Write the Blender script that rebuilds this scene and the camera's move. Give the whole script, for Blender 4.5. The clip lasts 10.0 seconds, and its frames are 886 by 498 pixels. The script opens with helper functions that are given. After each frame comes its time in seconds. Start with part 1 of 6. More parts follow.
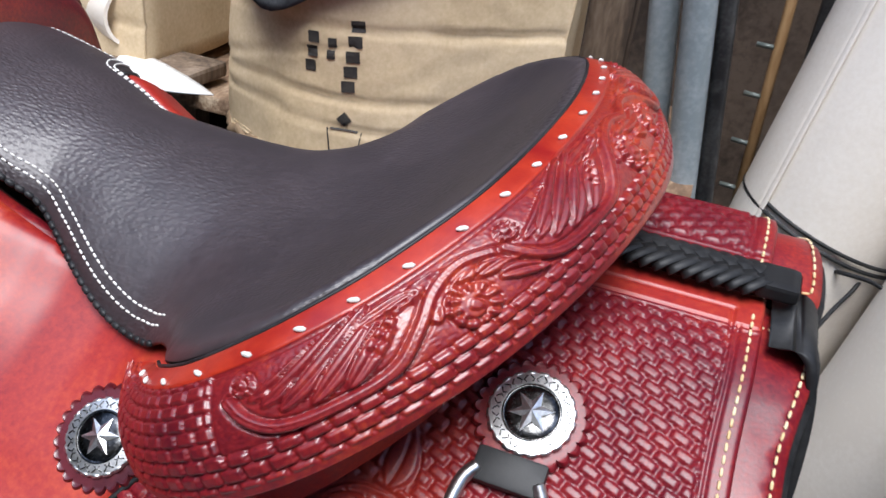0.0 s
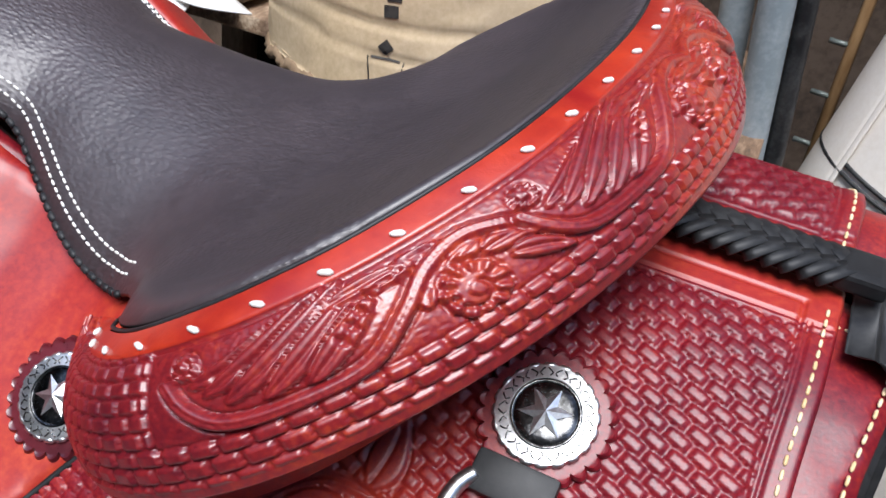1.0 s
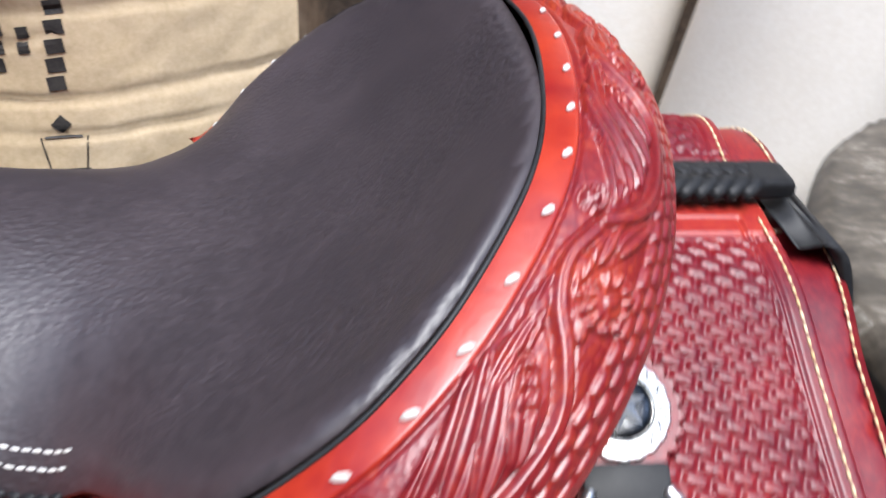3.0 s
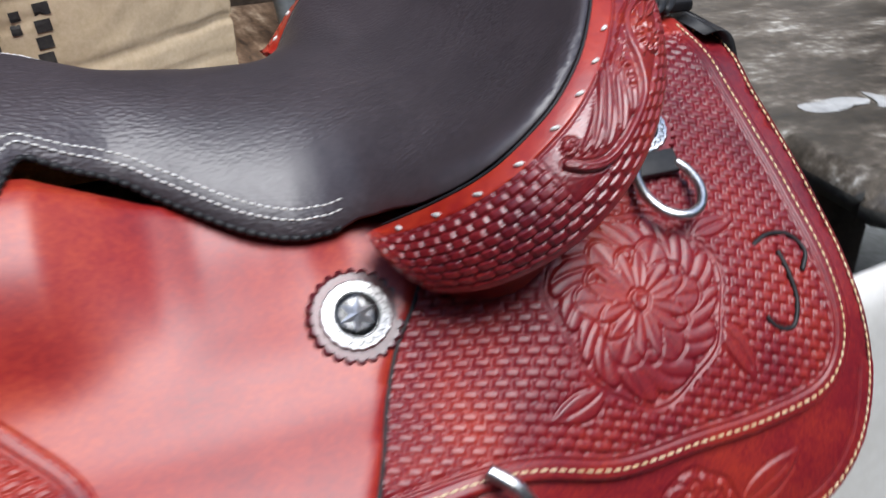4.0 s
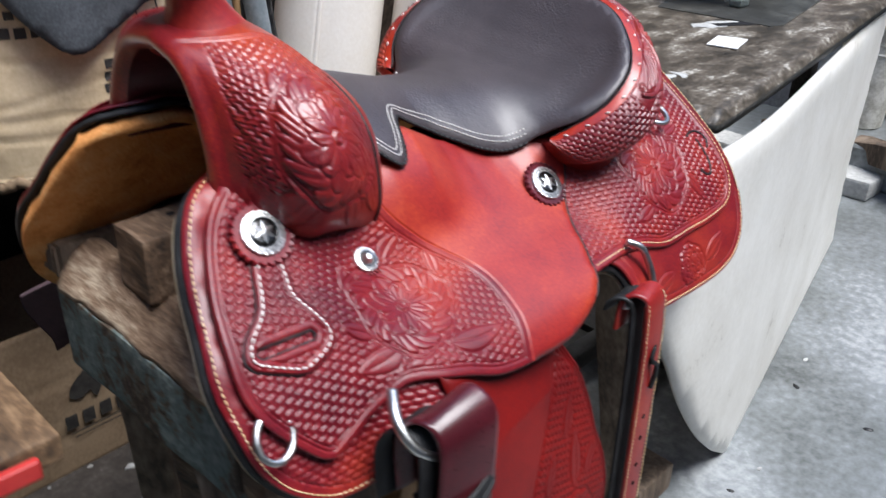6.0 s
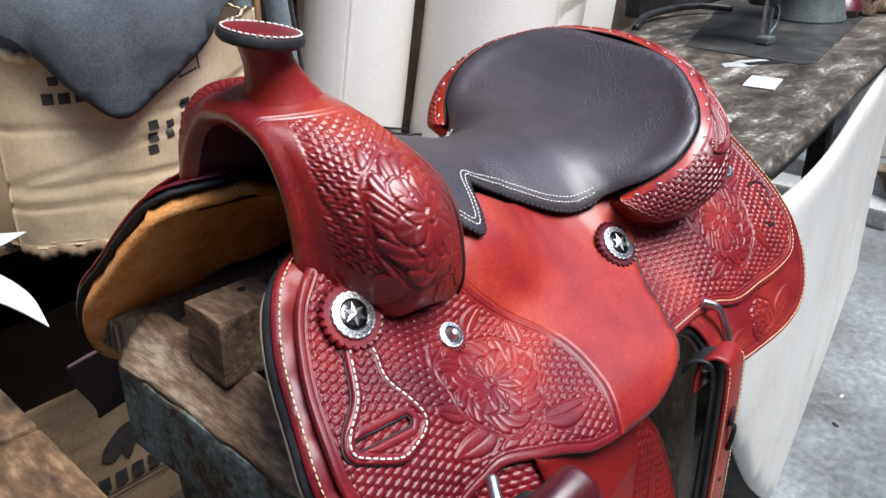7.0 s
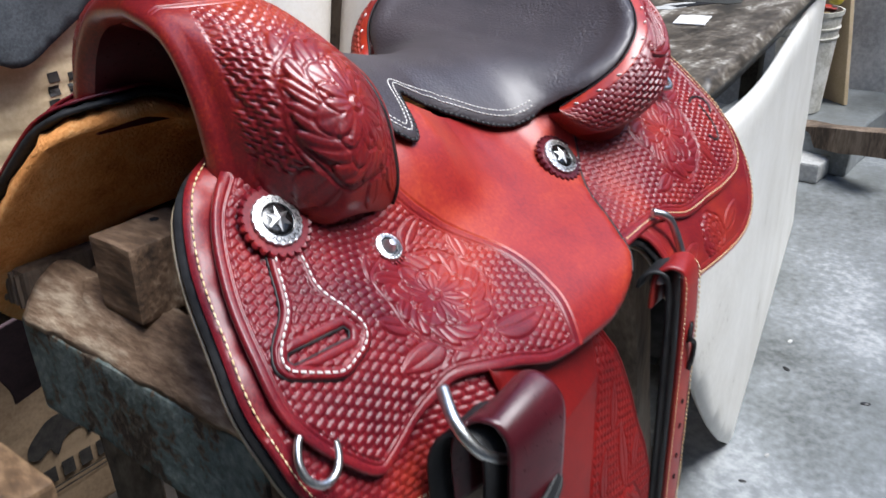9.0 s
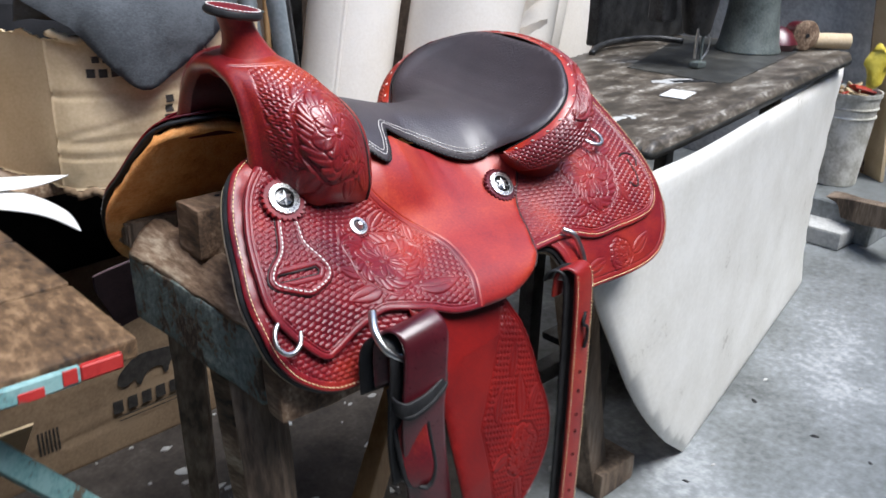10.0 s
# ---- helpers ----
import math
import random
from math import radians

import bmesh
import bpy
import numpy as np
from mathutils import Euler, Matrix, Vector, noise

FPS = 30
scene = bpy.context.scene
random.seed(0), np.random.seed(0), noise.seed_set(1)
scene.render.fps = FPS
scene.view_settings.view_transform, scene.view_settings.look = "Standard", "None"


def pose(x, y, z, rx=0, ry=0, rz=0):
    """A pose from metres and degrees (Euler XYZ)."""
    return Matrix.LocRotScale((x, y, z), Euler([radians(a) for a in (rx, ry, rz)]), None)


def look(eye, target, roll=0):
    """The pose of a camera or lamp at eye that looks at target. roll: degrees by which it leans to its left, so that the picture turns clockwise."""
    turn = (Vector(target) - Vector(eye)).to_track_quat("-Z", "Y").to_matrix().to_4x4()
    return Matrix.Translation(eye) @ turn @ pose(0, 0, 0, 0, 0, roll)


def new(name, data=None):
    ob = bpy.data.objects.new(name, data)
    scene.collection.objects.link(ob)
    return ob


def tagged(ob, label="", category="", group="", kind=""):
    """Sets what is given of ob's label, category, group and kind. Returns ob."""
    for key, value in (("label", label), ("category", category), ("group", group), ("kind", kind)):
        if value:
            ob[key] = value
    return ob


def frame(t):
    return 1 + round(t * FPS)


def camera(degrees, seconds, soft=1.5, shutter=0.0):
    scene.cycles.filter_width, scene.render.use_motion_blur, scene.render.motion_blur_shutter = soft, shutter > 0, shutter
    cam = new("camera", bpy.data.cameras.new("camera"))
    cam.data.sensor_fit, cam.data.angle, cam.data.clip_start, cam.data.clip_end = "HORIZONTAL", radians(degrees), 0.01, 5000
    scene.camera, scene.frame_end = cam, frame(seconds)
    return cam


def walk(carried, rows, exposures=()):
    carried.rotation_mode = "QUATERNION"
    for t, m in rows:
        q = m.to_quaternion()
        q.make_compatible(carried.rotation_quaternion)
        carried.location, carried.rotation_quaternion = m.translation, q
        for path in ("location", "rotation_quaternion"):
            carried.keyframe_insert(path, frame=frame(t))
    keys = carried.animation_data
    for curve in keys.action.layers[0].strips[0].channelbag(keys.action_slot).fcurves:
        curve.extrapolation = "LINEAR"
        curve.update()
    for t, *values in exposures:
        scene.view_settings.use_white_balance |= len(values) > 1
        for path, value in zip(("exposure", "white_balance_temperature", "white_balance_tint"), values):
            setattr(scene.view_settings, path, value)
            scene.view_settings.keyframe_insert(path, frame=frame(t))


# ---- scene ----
from mathutils import geometry

cam = camera(54.4, 10.0, shutter=0.45)
PATH = [
    (0, (0.239, -0.412, 1.097), (-0.249, 1.291, 0.168), 7.6),
    (0.5, (0.239, -0.372, 1.092), (-0.3, 1.275, 0.093), 8.4),
    (1, (0.236, -0.344, 1.076), (-0.326, 1.247, 0.002), 9.4),
    (1.5, (0.245, -0.305, 1.076), (-0.331, 1.244, -0.049), 10.0),
    (2, (0.229, -0.268, 1.08), (-0.212, 1.336, -0.03), 10.8),
    (2.2, (0.201, -0.269, 1.08), (-0.106, 1.388, 0.003), 10.2),
    (3.3, (0.048, -0.399, 1.05), (0.442, 1.309, 0.087), 0.7),
    (3.5, (0.007, -0.448, 1.048), (0.458, 1.241, 0.076), -0.4),
    (4, (-0.103, -0.525, 1.064), (0.547, 1.082, 0.067), -1.1),
    (4.5, (-0.329, -0.549, 1.068), (0.665, 0.873, 0.072), -2.4),
    (5, (-0.467, -0.596, 1.08), (0.633, 0.734, 0.069), -1.8),
    (5.5, (-0.601, -0.716, 1.118), (0.419, 0.667, 0.096), -2.8),
    (6, (-0.716, -0.671, 1.165), (0.568, 0.558, 0.25), 1.7),
    (6.2, (-0.74, -0.634, 1.171), (0.563, 0.59, 0.273), 0.8),
    (7.3, (-0.743, -0.581, 1.194), (0.583, 0.654, 0.348), 0.7),
    (7.5, (-0.736, -0.579, 1.196), (0.608, 0.645, 0.362), 0.9),
    (8, (-0.71, -0.547, 1.164), (0.652, 0.643, 0.312), 0.5),
    (8.5, (-0.705, -0.537, 1.152), (0.679, 0.644, 0.32), -0.2),
    (9, (-0.725, -0.57, 1.086), (0.684, 0.568, 0.238), -1.6),
    (9.5, (-0.808, -0.723, 1.128), (0.542, 0.514, 0.323), -1.8),
    (10, (-0.892, -0.936, 1.183), (0.401, 0.385, 0.421), 1.8),
]
walk(cam, [(t, look(eye, target, roll)) for t, eye, target, roll in PATH], [(0, 1.36), (1, 1.46), (2, 1.7), (3.5, 1.60), (4, 1.06), (4.5, 1.06), (5, 1.20), (5.5, 1.52), (6, 1.46), (7.5, 1.52), (10, 1.50)])

# ---- world and light ----
world = bpy.data.worlds.new("daylight")
scene.world = world
world.use_nodes = True
wn = world.node_tree
sky = wn.nodes.new("ShaderNodeTexSky")
sky.sky_type, sky.sun_disc = "NISHITA", False
sky.sun_elevation, sky.sun_rotation = radians(66), radians(170)
wn.links.new(sky.outputs[0], wn.nodes["Background"].inputs[0])
wn.nodes["Background"].inputs[1].default_value = 0.10
sun = new("sun", bpy.data.lights.new("sun", "SUN"))
sun.data.energy, sun.data.angle, sun.data.color = 2.1, radians(34), (1.0, 0.96, 0.9)
sun.matrix_world = look((0.3, -1.65, 4.2), (0, 0, 0.5))
scene.view_settings.use_white_balance = True
scene.view_settings.white_balance_temperature = 6000

# ---- materials ----
def nodes_of(name, rough=0.5, metal=0.0, spec=0.5):
    m = bpy.data.materials.new(name)
    m.use_nodes = True
    t = m.node_tree
    b = t.nodes["Principled BSDF"]
    b.inputs["Roughness"].default_value, b.inputs["Metallic"].default_value = rough, metal
    b.inputs["Specular IOR Level"].default_value = spec
    return m, t, b


def add(t, kind, **values):
    n = t.nodes.new(kind)
    for k, v in values.items():
        n.inputs[k.replace("_", " ")].default_value = v
    return n


def ramp(t, source, stops):
    r = t.nodes.new("ShaderNodeValToRGB")
    while len(r.color_ramp.elements) < len(stops):
        r.color_ramp.elements.new(0.5)
    for e, (p, c) in zip(r.color_ramp.elements, stops):
        e.position, e.color = p, (*c, 1)
    t.links.new(source, r.inputs[0])
    return r.outputs[0]


def mottled(name, stops, scale=6, fine=80, rough=0.5, rvar=0.15, bump=0.15, metal=0.0, spec=0.5, coat=0.0, stretch=(1, 1, 1), detail=6, dist=0.002, random=0.0):
    """A surface with two scales of variation: broad mottling, fine grain."""
    m, t, b = nodes_of(name, rough, metal, spec)
    co = t.nodes.new("ShaderNodeTexCoord")
    mp = t.nodes.new("ShaderNodeMapping")
    mp.inputs["Scale"].default_value = stretch
    t.links.new(co.outputs["Object"], mp.inputs[0])
    broad = add(t, "ShaderNodeTexNoise", Scale=scale, Detail=detail, Roughness=0.6)
    grain = add(t, "ShaderNodeTexNoise", Scale=fine, Detail=4.0, Roughness=0.6)
    for n in (broad, grain):
        t.links.new(mp.outputs[0], n.inputs["Vector"])
    mix = add(t, "ShaderNodeMix")
    mix.inputs["Factor"].default_value = 0.35
    t.links.new(broad.outputs[0], mix.inputs[2])
    t.links.new(grain.outputs[0], mix.inputs[3])
    spread = add(t, "ShaderNodeMapRange")
    spread.inputs["From Min"].default_value, spread.inputs["From Max"].default_value = 0.30, 0.70
    t.links.new(mix.outputs[0], spread.inputs["Value"])
    source = spread.outputs[0]
    if random:
        oi = t.nodes.new("ShaderNodeObjectInfo")
        ma = t.nodes.new("ShaderNodeMath")
        ma.operation = "MULTIPLY_ADD"
        ma.inputs[1].default_value = random
        t.links.new(oi.outputs["Random"], ma.inputs[0])
        t.links.new(source, ma.inputs[2])
        source = ma.outputs[0]
    t.links.new(ramp(t, source, stops), b.inputs["Base Color"])
    mr = add(t, "ShaderNodeMapRange")
    mr.inputs["To Min"].default_value, mr.inputs["To Max"].default_value = max(0.02, rough - rvar), min(1, rough + rvar)
    t.links.new(grain.outputs[0], mr.inputs["Value"])
    t.links.new(mr.outputs[0], b.inputs["Roughness"])
    bp = t.nodes.new("ShaderNodeBump")
    bp.inputs["Strength"].default_value, bp.inputs["Distance"].default_value = bump, dist
    t.links.new(mix.outputs[0], bp.inputs["Height"])
    t.links.new(bp.outputs[0], b.inputs["Normal"])
    if coat:
        b.inputs["Coat Weight"].default_value, b.inputs["Coat Roughness"].default_value = coat, 0.32
    return m


RED = mottled("red_leather", [(0.2, (0.085, 0.003, 0.010)), (0.5, (0.175, 0.007, 0.013)), (0.85, (0.33, 0.028, 0.014))], 9, 480, 0.42, 0.10, 0.28, spec=0.42, coat=0.22, dist=0.0012)
RED_SMOOTH = mottled("smooth_red_leather", [(0.2, (0.21, 0.007, 0.010)), (0.5, (0.31, 0.018, 0.012)), (0.85, (0.43, 0.052, 0.017))], 9, 300, 0.46, 0.06, 0.08, coat=0.26, dist=0.001)
RED_MID = mottled("carved_red_leather", [(0.15, (0.085, 0.003, 0.009)), (0.5, (0.21, 0.010, 0.012)), (0.88, (0.42, 0.052, 0.012))], 8, 420, 0.38, 0.10, 0.30, spec=0.6, coat=0.5, dist=0.0012)
# fender's copy of the red, darkened to hold the shade under the jockey
RED_SHADED = mottled("shaded_red_leather", [(0.2, (0.105, 0.003, 0.004)), (0.8, (0.20, 0.007, 0.005))], 9, 300, 0.45, 0.06, 0.05, spec=0.3, coat=0.08, dist=0.001)
RED_EDGE = mottled("orange_red_leather", [(0.15, (0.25, 0.008, 0.007)), (0.85, (0.44, 0.036, 0.010))], 28, 120, 0.36, 0.08, 0.5, coat=0.5, dist=0.002)
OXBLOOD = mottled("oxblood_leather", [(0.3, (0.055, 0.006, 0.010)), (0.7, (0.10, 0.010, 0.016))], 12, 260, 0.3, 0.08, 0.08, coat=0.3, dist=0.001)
SEAT = mottled("dark_brown_seat_leather", [(0.3, (0.030, 0.022, 0.025)), (0.7, (0.050, 0.037, 0.041))], 8, 240, 0.50, 0.06, 0.3, spec=0.9, coat=0.14, dist=0.001)
st = SEAT.node_tree
cells = add(st, "ShaderNodeTexVoronoi", Scale=430.0)
cells.feature = "SMOOTH_F1"
patchy = add(st, "ShaderNodeTexNoise", Scale=9.0, Detail=3.0)
gain = add(st, "ShaderNodeMapRange")
gain.inputs["From Min"].default_value, gain.inputs["From Max"].default_value, gain.inputs["To Min"].default_value, gain.inputs["To Max"].default_value = 0.40, 0.62, 0.05, 0.75
warp = add(st, "ShaderNodeMapping")
warp.inputs["Scale"].default_value = (0.75, 1.15, 1.0)
pebble = st.nodes.new("ShaderNodeBump")
pebble.inputs["Distance"].default_value, pebble.invert = 0.0011, True
old_bump = next(n for n in st.nodes if n.type == "BUMP" and n != pebble)
st.links.new(next(n for n in st.nodes if n.type == "TEX_COORD").outputs["Object"], warp.inputs[0])
st.links.new(warp.outputs[0], cells.inputs["Vector"])
st.links.new(warp.outputs[0], patchy.inputs["Vector"])
st.links.new(patchy.outputs[0], gain.inputs["Value"])
st.links.new(gain.outputs[0], pebble.inputs["Strength"])
st.links.new(cells.outputs["Distance"], pebble.inputs["Height"])
st.links.new(old_bump.outputs[0], pebble.inputs["Normal"])
st.links.new(pebble.outputs[0], st.nodes["Principled BSDF"].inputs["Normal"])
BLACK = mottled("black_leather", [(0.3, (0.012, 0.012, 0.013)), (0.7, (0.026, 0.026, 0.027))], 20, 250, 0.5, 0.1, 0.2, spec=0.3, dist=0.001)
FLEECE = mottled("tan_suede_fleece", [(0.1, (0.62, 0.24, 0.065)), (0.5, (0.84, 0.38, 0.125)), (0.9, (0.90, 0.54, 0.24))], 30, 300, 0.9, 0.08, 1.0, spec=0.1, dist=0.006)
FELT = mottled("cream_fleece_edge", [(0.3, (0.42, 0.34, 0.22)), (0.7, (0.6, 0.5, 0.36))], 30, 380, 0.95, 0.05, 0.6, spec=0.1, dist=0.002)
THREAD = mottled("white_thread", [(0.3, (0.62, 0.6, 0.55)), (0.7, (0.82, 0.8, 0.76))], 80, 900, 0.7, 0.1, 0.3, dist=0.0005)
GOLD_THREAD = mottled("cream_thread", [(0.3, (0.62, 0.42, 0.2)), (0.7, (0.8, 0.66, 0.42))], 80, 900, 0.7, 0.1, 0.3, dist=0.0005)
SILVER = mottled("engraved_silver", [(0.3, (0.62, 0.62, 0.62)), (0.7, (0.85, 0.85, 0.84))], 60, 700, 0.38, 0.08, 0.25, metal=1.0, dist=0.0006)
SILVER_DARK = mottled("blackened_silver", [(0.3, (0.03, 0.03, 0.03)), (0.7, (0.16, 0.16, 0.16))], 120, 700, 0.25, 0.1, 0.2, metal=1.0, dist=0.0006)
STEEL = mottled("brushed_steel_ring", [(0.3, (0.5, 0.5, 0.49)), (0.7, (0.72, 0.72, 0.7))], 40, 500, 0.34, 0.1, 0.1, metal=1.0, dist=0.0006)
WOOD = mottled("worn_brown_timber", [(0.12, (0.030, 0.018, 0.011)), (0.42, (0.145, 0.088, 0.052)), (0.62, (0.27, 0.18, 0.115)), (0.85, (0.52, 0.41, 0.29))], 22, 170, 0.7, 0.15, 1.0, stretch=(1, 0.22, 1), detail=12, dist=0.005)
WOOD_LEG = mottled("grey_brown_timber", [(0.25, (0.06, 0.042, 0.03)), (0.5, (0.16, 0.115, 0.08)), (0.75, (0.26, 0.2, 0.15))], 14, 120, 0.8, 0.1, 0.6, stretch=(1, 1, 0.2), dist=0.003)
WOOD_YELLOW = mottled("yellow_pine", [(0.3, (0.22, 0.12, 0.045)), (0.7, (0.36, 0.22, 0.1))], 14, 120, 0.7, 0.1, 0.4, stretch=(1, 1, 0.2), dist=0.002)
PAINT_BLUE = mottled("flaking_grey_blue_paint", [(0.30, (0.06, 0.040, 0.026)), (0.41, (0.17, 0.125, 0.085)), (0.44, (0.105, 0.135, 0.120)), (0.62, (0.19, 0.225, 0.205)), (0.85, (0.32, 0.345, 0.29))], 20, 110, 0.7, 0.15, 1.0, detail=14, dist=0.006)
CARD = mottled("tan_cardboard", [(0.1, (0.44, 0.33, 0.195)), (0.5, (0.555, 0.43, 0.27)), (0.9, (0.66, 0.53, 0.36))], 4, 160, 0.85, 0.08, 0.2, spec=0.2, dist=0.003)
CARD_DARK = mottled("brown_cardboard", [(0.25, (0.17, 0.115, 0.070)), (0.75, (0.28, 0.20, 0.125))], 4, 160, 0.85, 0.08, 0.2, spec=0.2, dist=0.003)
INK = mottled("black_print_ink", [(0.3, (0.015, 0.013, 0.012)), (0.7, (0.04, 0.035, 0.03))], 60, 400, 0.7, 0.1, 0.1)
CLOTH = mottled("dark_grey_suede_cloth", [(0.3, (0.045, 0.05, 0.055)), (0.7, (0.085, 0.092, 0.1))], 8, 300, 0.92, 0.05, 0.4, spec=0.15, dist=0.002)
# black cloth; also the painted dark under the shelf and in holes
CLOTH_AND_SHADE = mottled("black_cloth", [(0.3, (0.008, 0.008, 0.009)), (0.7, (0.022, 0.022, 0.024))], 8, 300, 0.92, 0.05, 0.4, spec=0.15, dist=0.002)
PURPLE = mottled("dark_purple_leather_scrap", [(0.3, (0.035, 0.018, 0.022)), (0.7, (0.07, 0.038, 0.045))], 8, 200, 0.8, 0.1, 0.3, dist=0.002)
CREAM = mottled("cream_roll_sheet", [(0.2, (0.72, 0.66, 0.58)), (0.8, (0.82, 0.77, 0.70))], 3, 150, 0.6, 0.1, 0.08, dist=0.002)
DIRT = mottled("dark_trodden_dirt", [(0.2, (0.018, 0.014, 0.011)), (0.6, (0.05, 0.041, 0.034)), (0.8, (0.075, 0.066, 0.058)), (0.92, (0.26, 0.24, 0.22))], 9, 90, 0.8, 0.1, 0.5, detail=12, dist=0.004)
WHITE = mottled("white_foam_strip", [(0.3, (0.68, 0.67, 0.65)), (0.7, (0.8, 0.79, 0.77))], 8, 200, 0.7, 0.1, 0.1)
BOARD = mottled("dirty_white_laminate", [(0.02, (0.36, 0.33, 0.28)), (0.20, (0.66, 0.64, 0.585)), (0.8, (0.79, 0.775, 0.73))], 6, 90, 0.42, 0.1, 0.05, detail=10)
CONCRETE = mottled("stained_grey_concrete", [(0.1, (0.062, 0.066, 0.064)), (0.42, (0.165, 0.176, 0.174)), (0.62, (0.225, 0.24, 0.245)), (0.9, (0.40, 0.415, 0.42))], 2.2, 45, 0.42, 0.2, 0.35, detail=12, dist=0.004)
TABLE = mottled("worn_black_tabletop", [(0.1, (0.018, 0.016, 0.013)), (0.42, (0.058, 0.048, 0.036)), (0.60, (0.12, 0.10, 0.078)), (0.72, (0.22, 0.20, 0.165)), (0.86, (0.55, 0.53, 0.48))], 17, 130, 0.42, 0.15, 0.3, detail=14, dist=0.002, stretch=(0.6, 1.2, 1))
PLATE_IRON = mottled("dusty_dark_iron_plate", [(0.2, (0.022, 0.022, 0.020)), (0.6, (0.055, 0.055, 0.050)), (0.9, (0.13, 0.125, 0.11))], 12, 140, 0.45, 0.15, 0.3, metal=0.2, detail=10)
IRON = mottled("black_iron", [(0.3, (0.012, 0.012, 0.013)), (0.7, (0.05, 0.05, 0.05))], 20, 200, 0.4, 0.15, 0.15, metal=0.3)
IRON_GREY = mottled("grey_green_painted_iron", [(0.2, (0.07, 0.085, 0.08)), (0.8, (0.2, 0.225, 0.21))], 14, 160, 0.4, 0.15, 0.2, metal=0.2)
PIPE = mottled("grey_plastic_pipe", [(0.3, (0.17, 0.2, 0.215)), (0.7, (0.27, 0.3, 0.315))], 6, 120, 0.45, 0.1, 0.05)
TEAL = mottled("teal_paint", [(0.32, (0.13, 0.1, 0.07)), (0.42, (0.16, 0.33, 0.33)), (0.7, (0.28, 0.47, 0.46))], 18, 120, 0.6, 0.1, 0.3, detail=10)
RED_PAINT = mottled("red_paint", [(0.32, (0.2, 0.12, 0.09)), (0.42, (0.42, 0.02, 0.02)), (0.7, (0.5, 0.035, 0.03))], 18, 120, 0.5, 0.1, 0.3, detail=10)
BENCH = mottled("stained_bench_wood", [(0.25, (0.028, 0.018, 0.012)), (0.48, (0.115, 0.068, 0.035)), (0.66, (0.24, 0.15, 0.08)), (0.85, (0.34, 0.26, 0.18))], 7, 90, 0.6, 0.2, 0.4, stretch=(1, 0.35, 1), detail=10, dist=0.003)
WALL = mottled("bare_brown_wall", [(0.3, (0.06, 0.04, 0.028)), (0.7, (0.17, 0.12, 0.085))], 5, 60, 0.9, 0.08, 0.7, detail=10, dist=0.006)
PLASTER = mottled("grey_plaster", [(0.3, (0.3, 0.3, 0.29)), (0.7, (0.5, 0.5, 0.48))], 3, 60, 0.85, 0.1, 0.4, detail=10)
PLASTIC = mottled("dirty_white_bucket_plastic", [(0.3, (0.4, 0.38, 0.32)), (0.7, (0.66, 0.64, 0.58))], 14, 90, 0.6, 0.1, 0.2, detail=10)
YELLOW = mottled("yellow_plastic_bag", [(0.3, (0.5, 0.38, 0.03)), (0.7, (0.68, 0.55, 0.08))], 14, 90, 0.4, 0.1, 0.4)
PAPER = mottled("white_paper", [(0.3, (0.72, 0.72, 0.7)), (0.7, (0.82, 0.82, 0.8))], 30, 200, 0.7, 0.1, 0.1)


# ---- mesh tools ----
def mesh_of(name, verts, faces, mats, index=None, smooth=True):
    me = bpy.data.meshes.new(name)
    me.from_pydata([tuple(map(float, v)) for v in verts], [], [tuple(map(int, f)) for f in faces])
    for m in mats if isinstance(mats, (list, tuple)) else [mats]:
        me.materials.append(m)
    if index is not None:
        me.polygons.foreach_set("material_index", np.asarray(index, dtype=np.int32))
    me.polygons.foreach_set("use_smooth", np.full(len(me.polygons), smooth))
    me.update()
    return me


def put(name, me, parent=None, label="", category="", group="", kind=""):
    ob = new(name, me)
    if parent is not None:
        ob.parent = parent
    return tagged(ob, label, category, group, kind)


def thing(name, label, category, at=(0, 0, 0), group="", kind=""):
    ob = new(name)
    ob.location = at
    ob.empty_display_size = 0.02
    return tagged(ob, label, category, group, kind)


def origin_of(ob):
    at = Vector((0, 0, 0))
    while ob is not None:
        at, ob = at + ob.location, ob.parent
    return at


def local(verts, parent):
    return np.asarray(verts, float) - np.array(origin_of(parent))


def solid(name, verts, faces, mat, parent=None, label="", smooth=True, **tags):
    """A part, given in world metres, under an unturned thing."""
    return put(name, mesh_of(name, local(verts, parent), faces, mat, smooth=smooth), parent, label, **tags)


def from_bm(name, bm, mat, parent=None, label="", smooth=True, sharp=35, **tags):
    bmesh.ops.recalc_face_normals(bm, faces=bm.faces[:])
    me = bpy.data.meshes.new(name)
    bm.to_mesh(me)
    bm.free()
    me.materials.append(mat)
    me.polygons.foreach_set("use_smooth", np.full(len(me.polygons), smooth))
    if smooth and sharp:
        me.set_sharp_from_angle(angle=radians(sharp))
    if parent is not None:
        me.transform(Matrix.Translation(-origin_of(parent)))
    return put(name, me, parent, label, **tags)


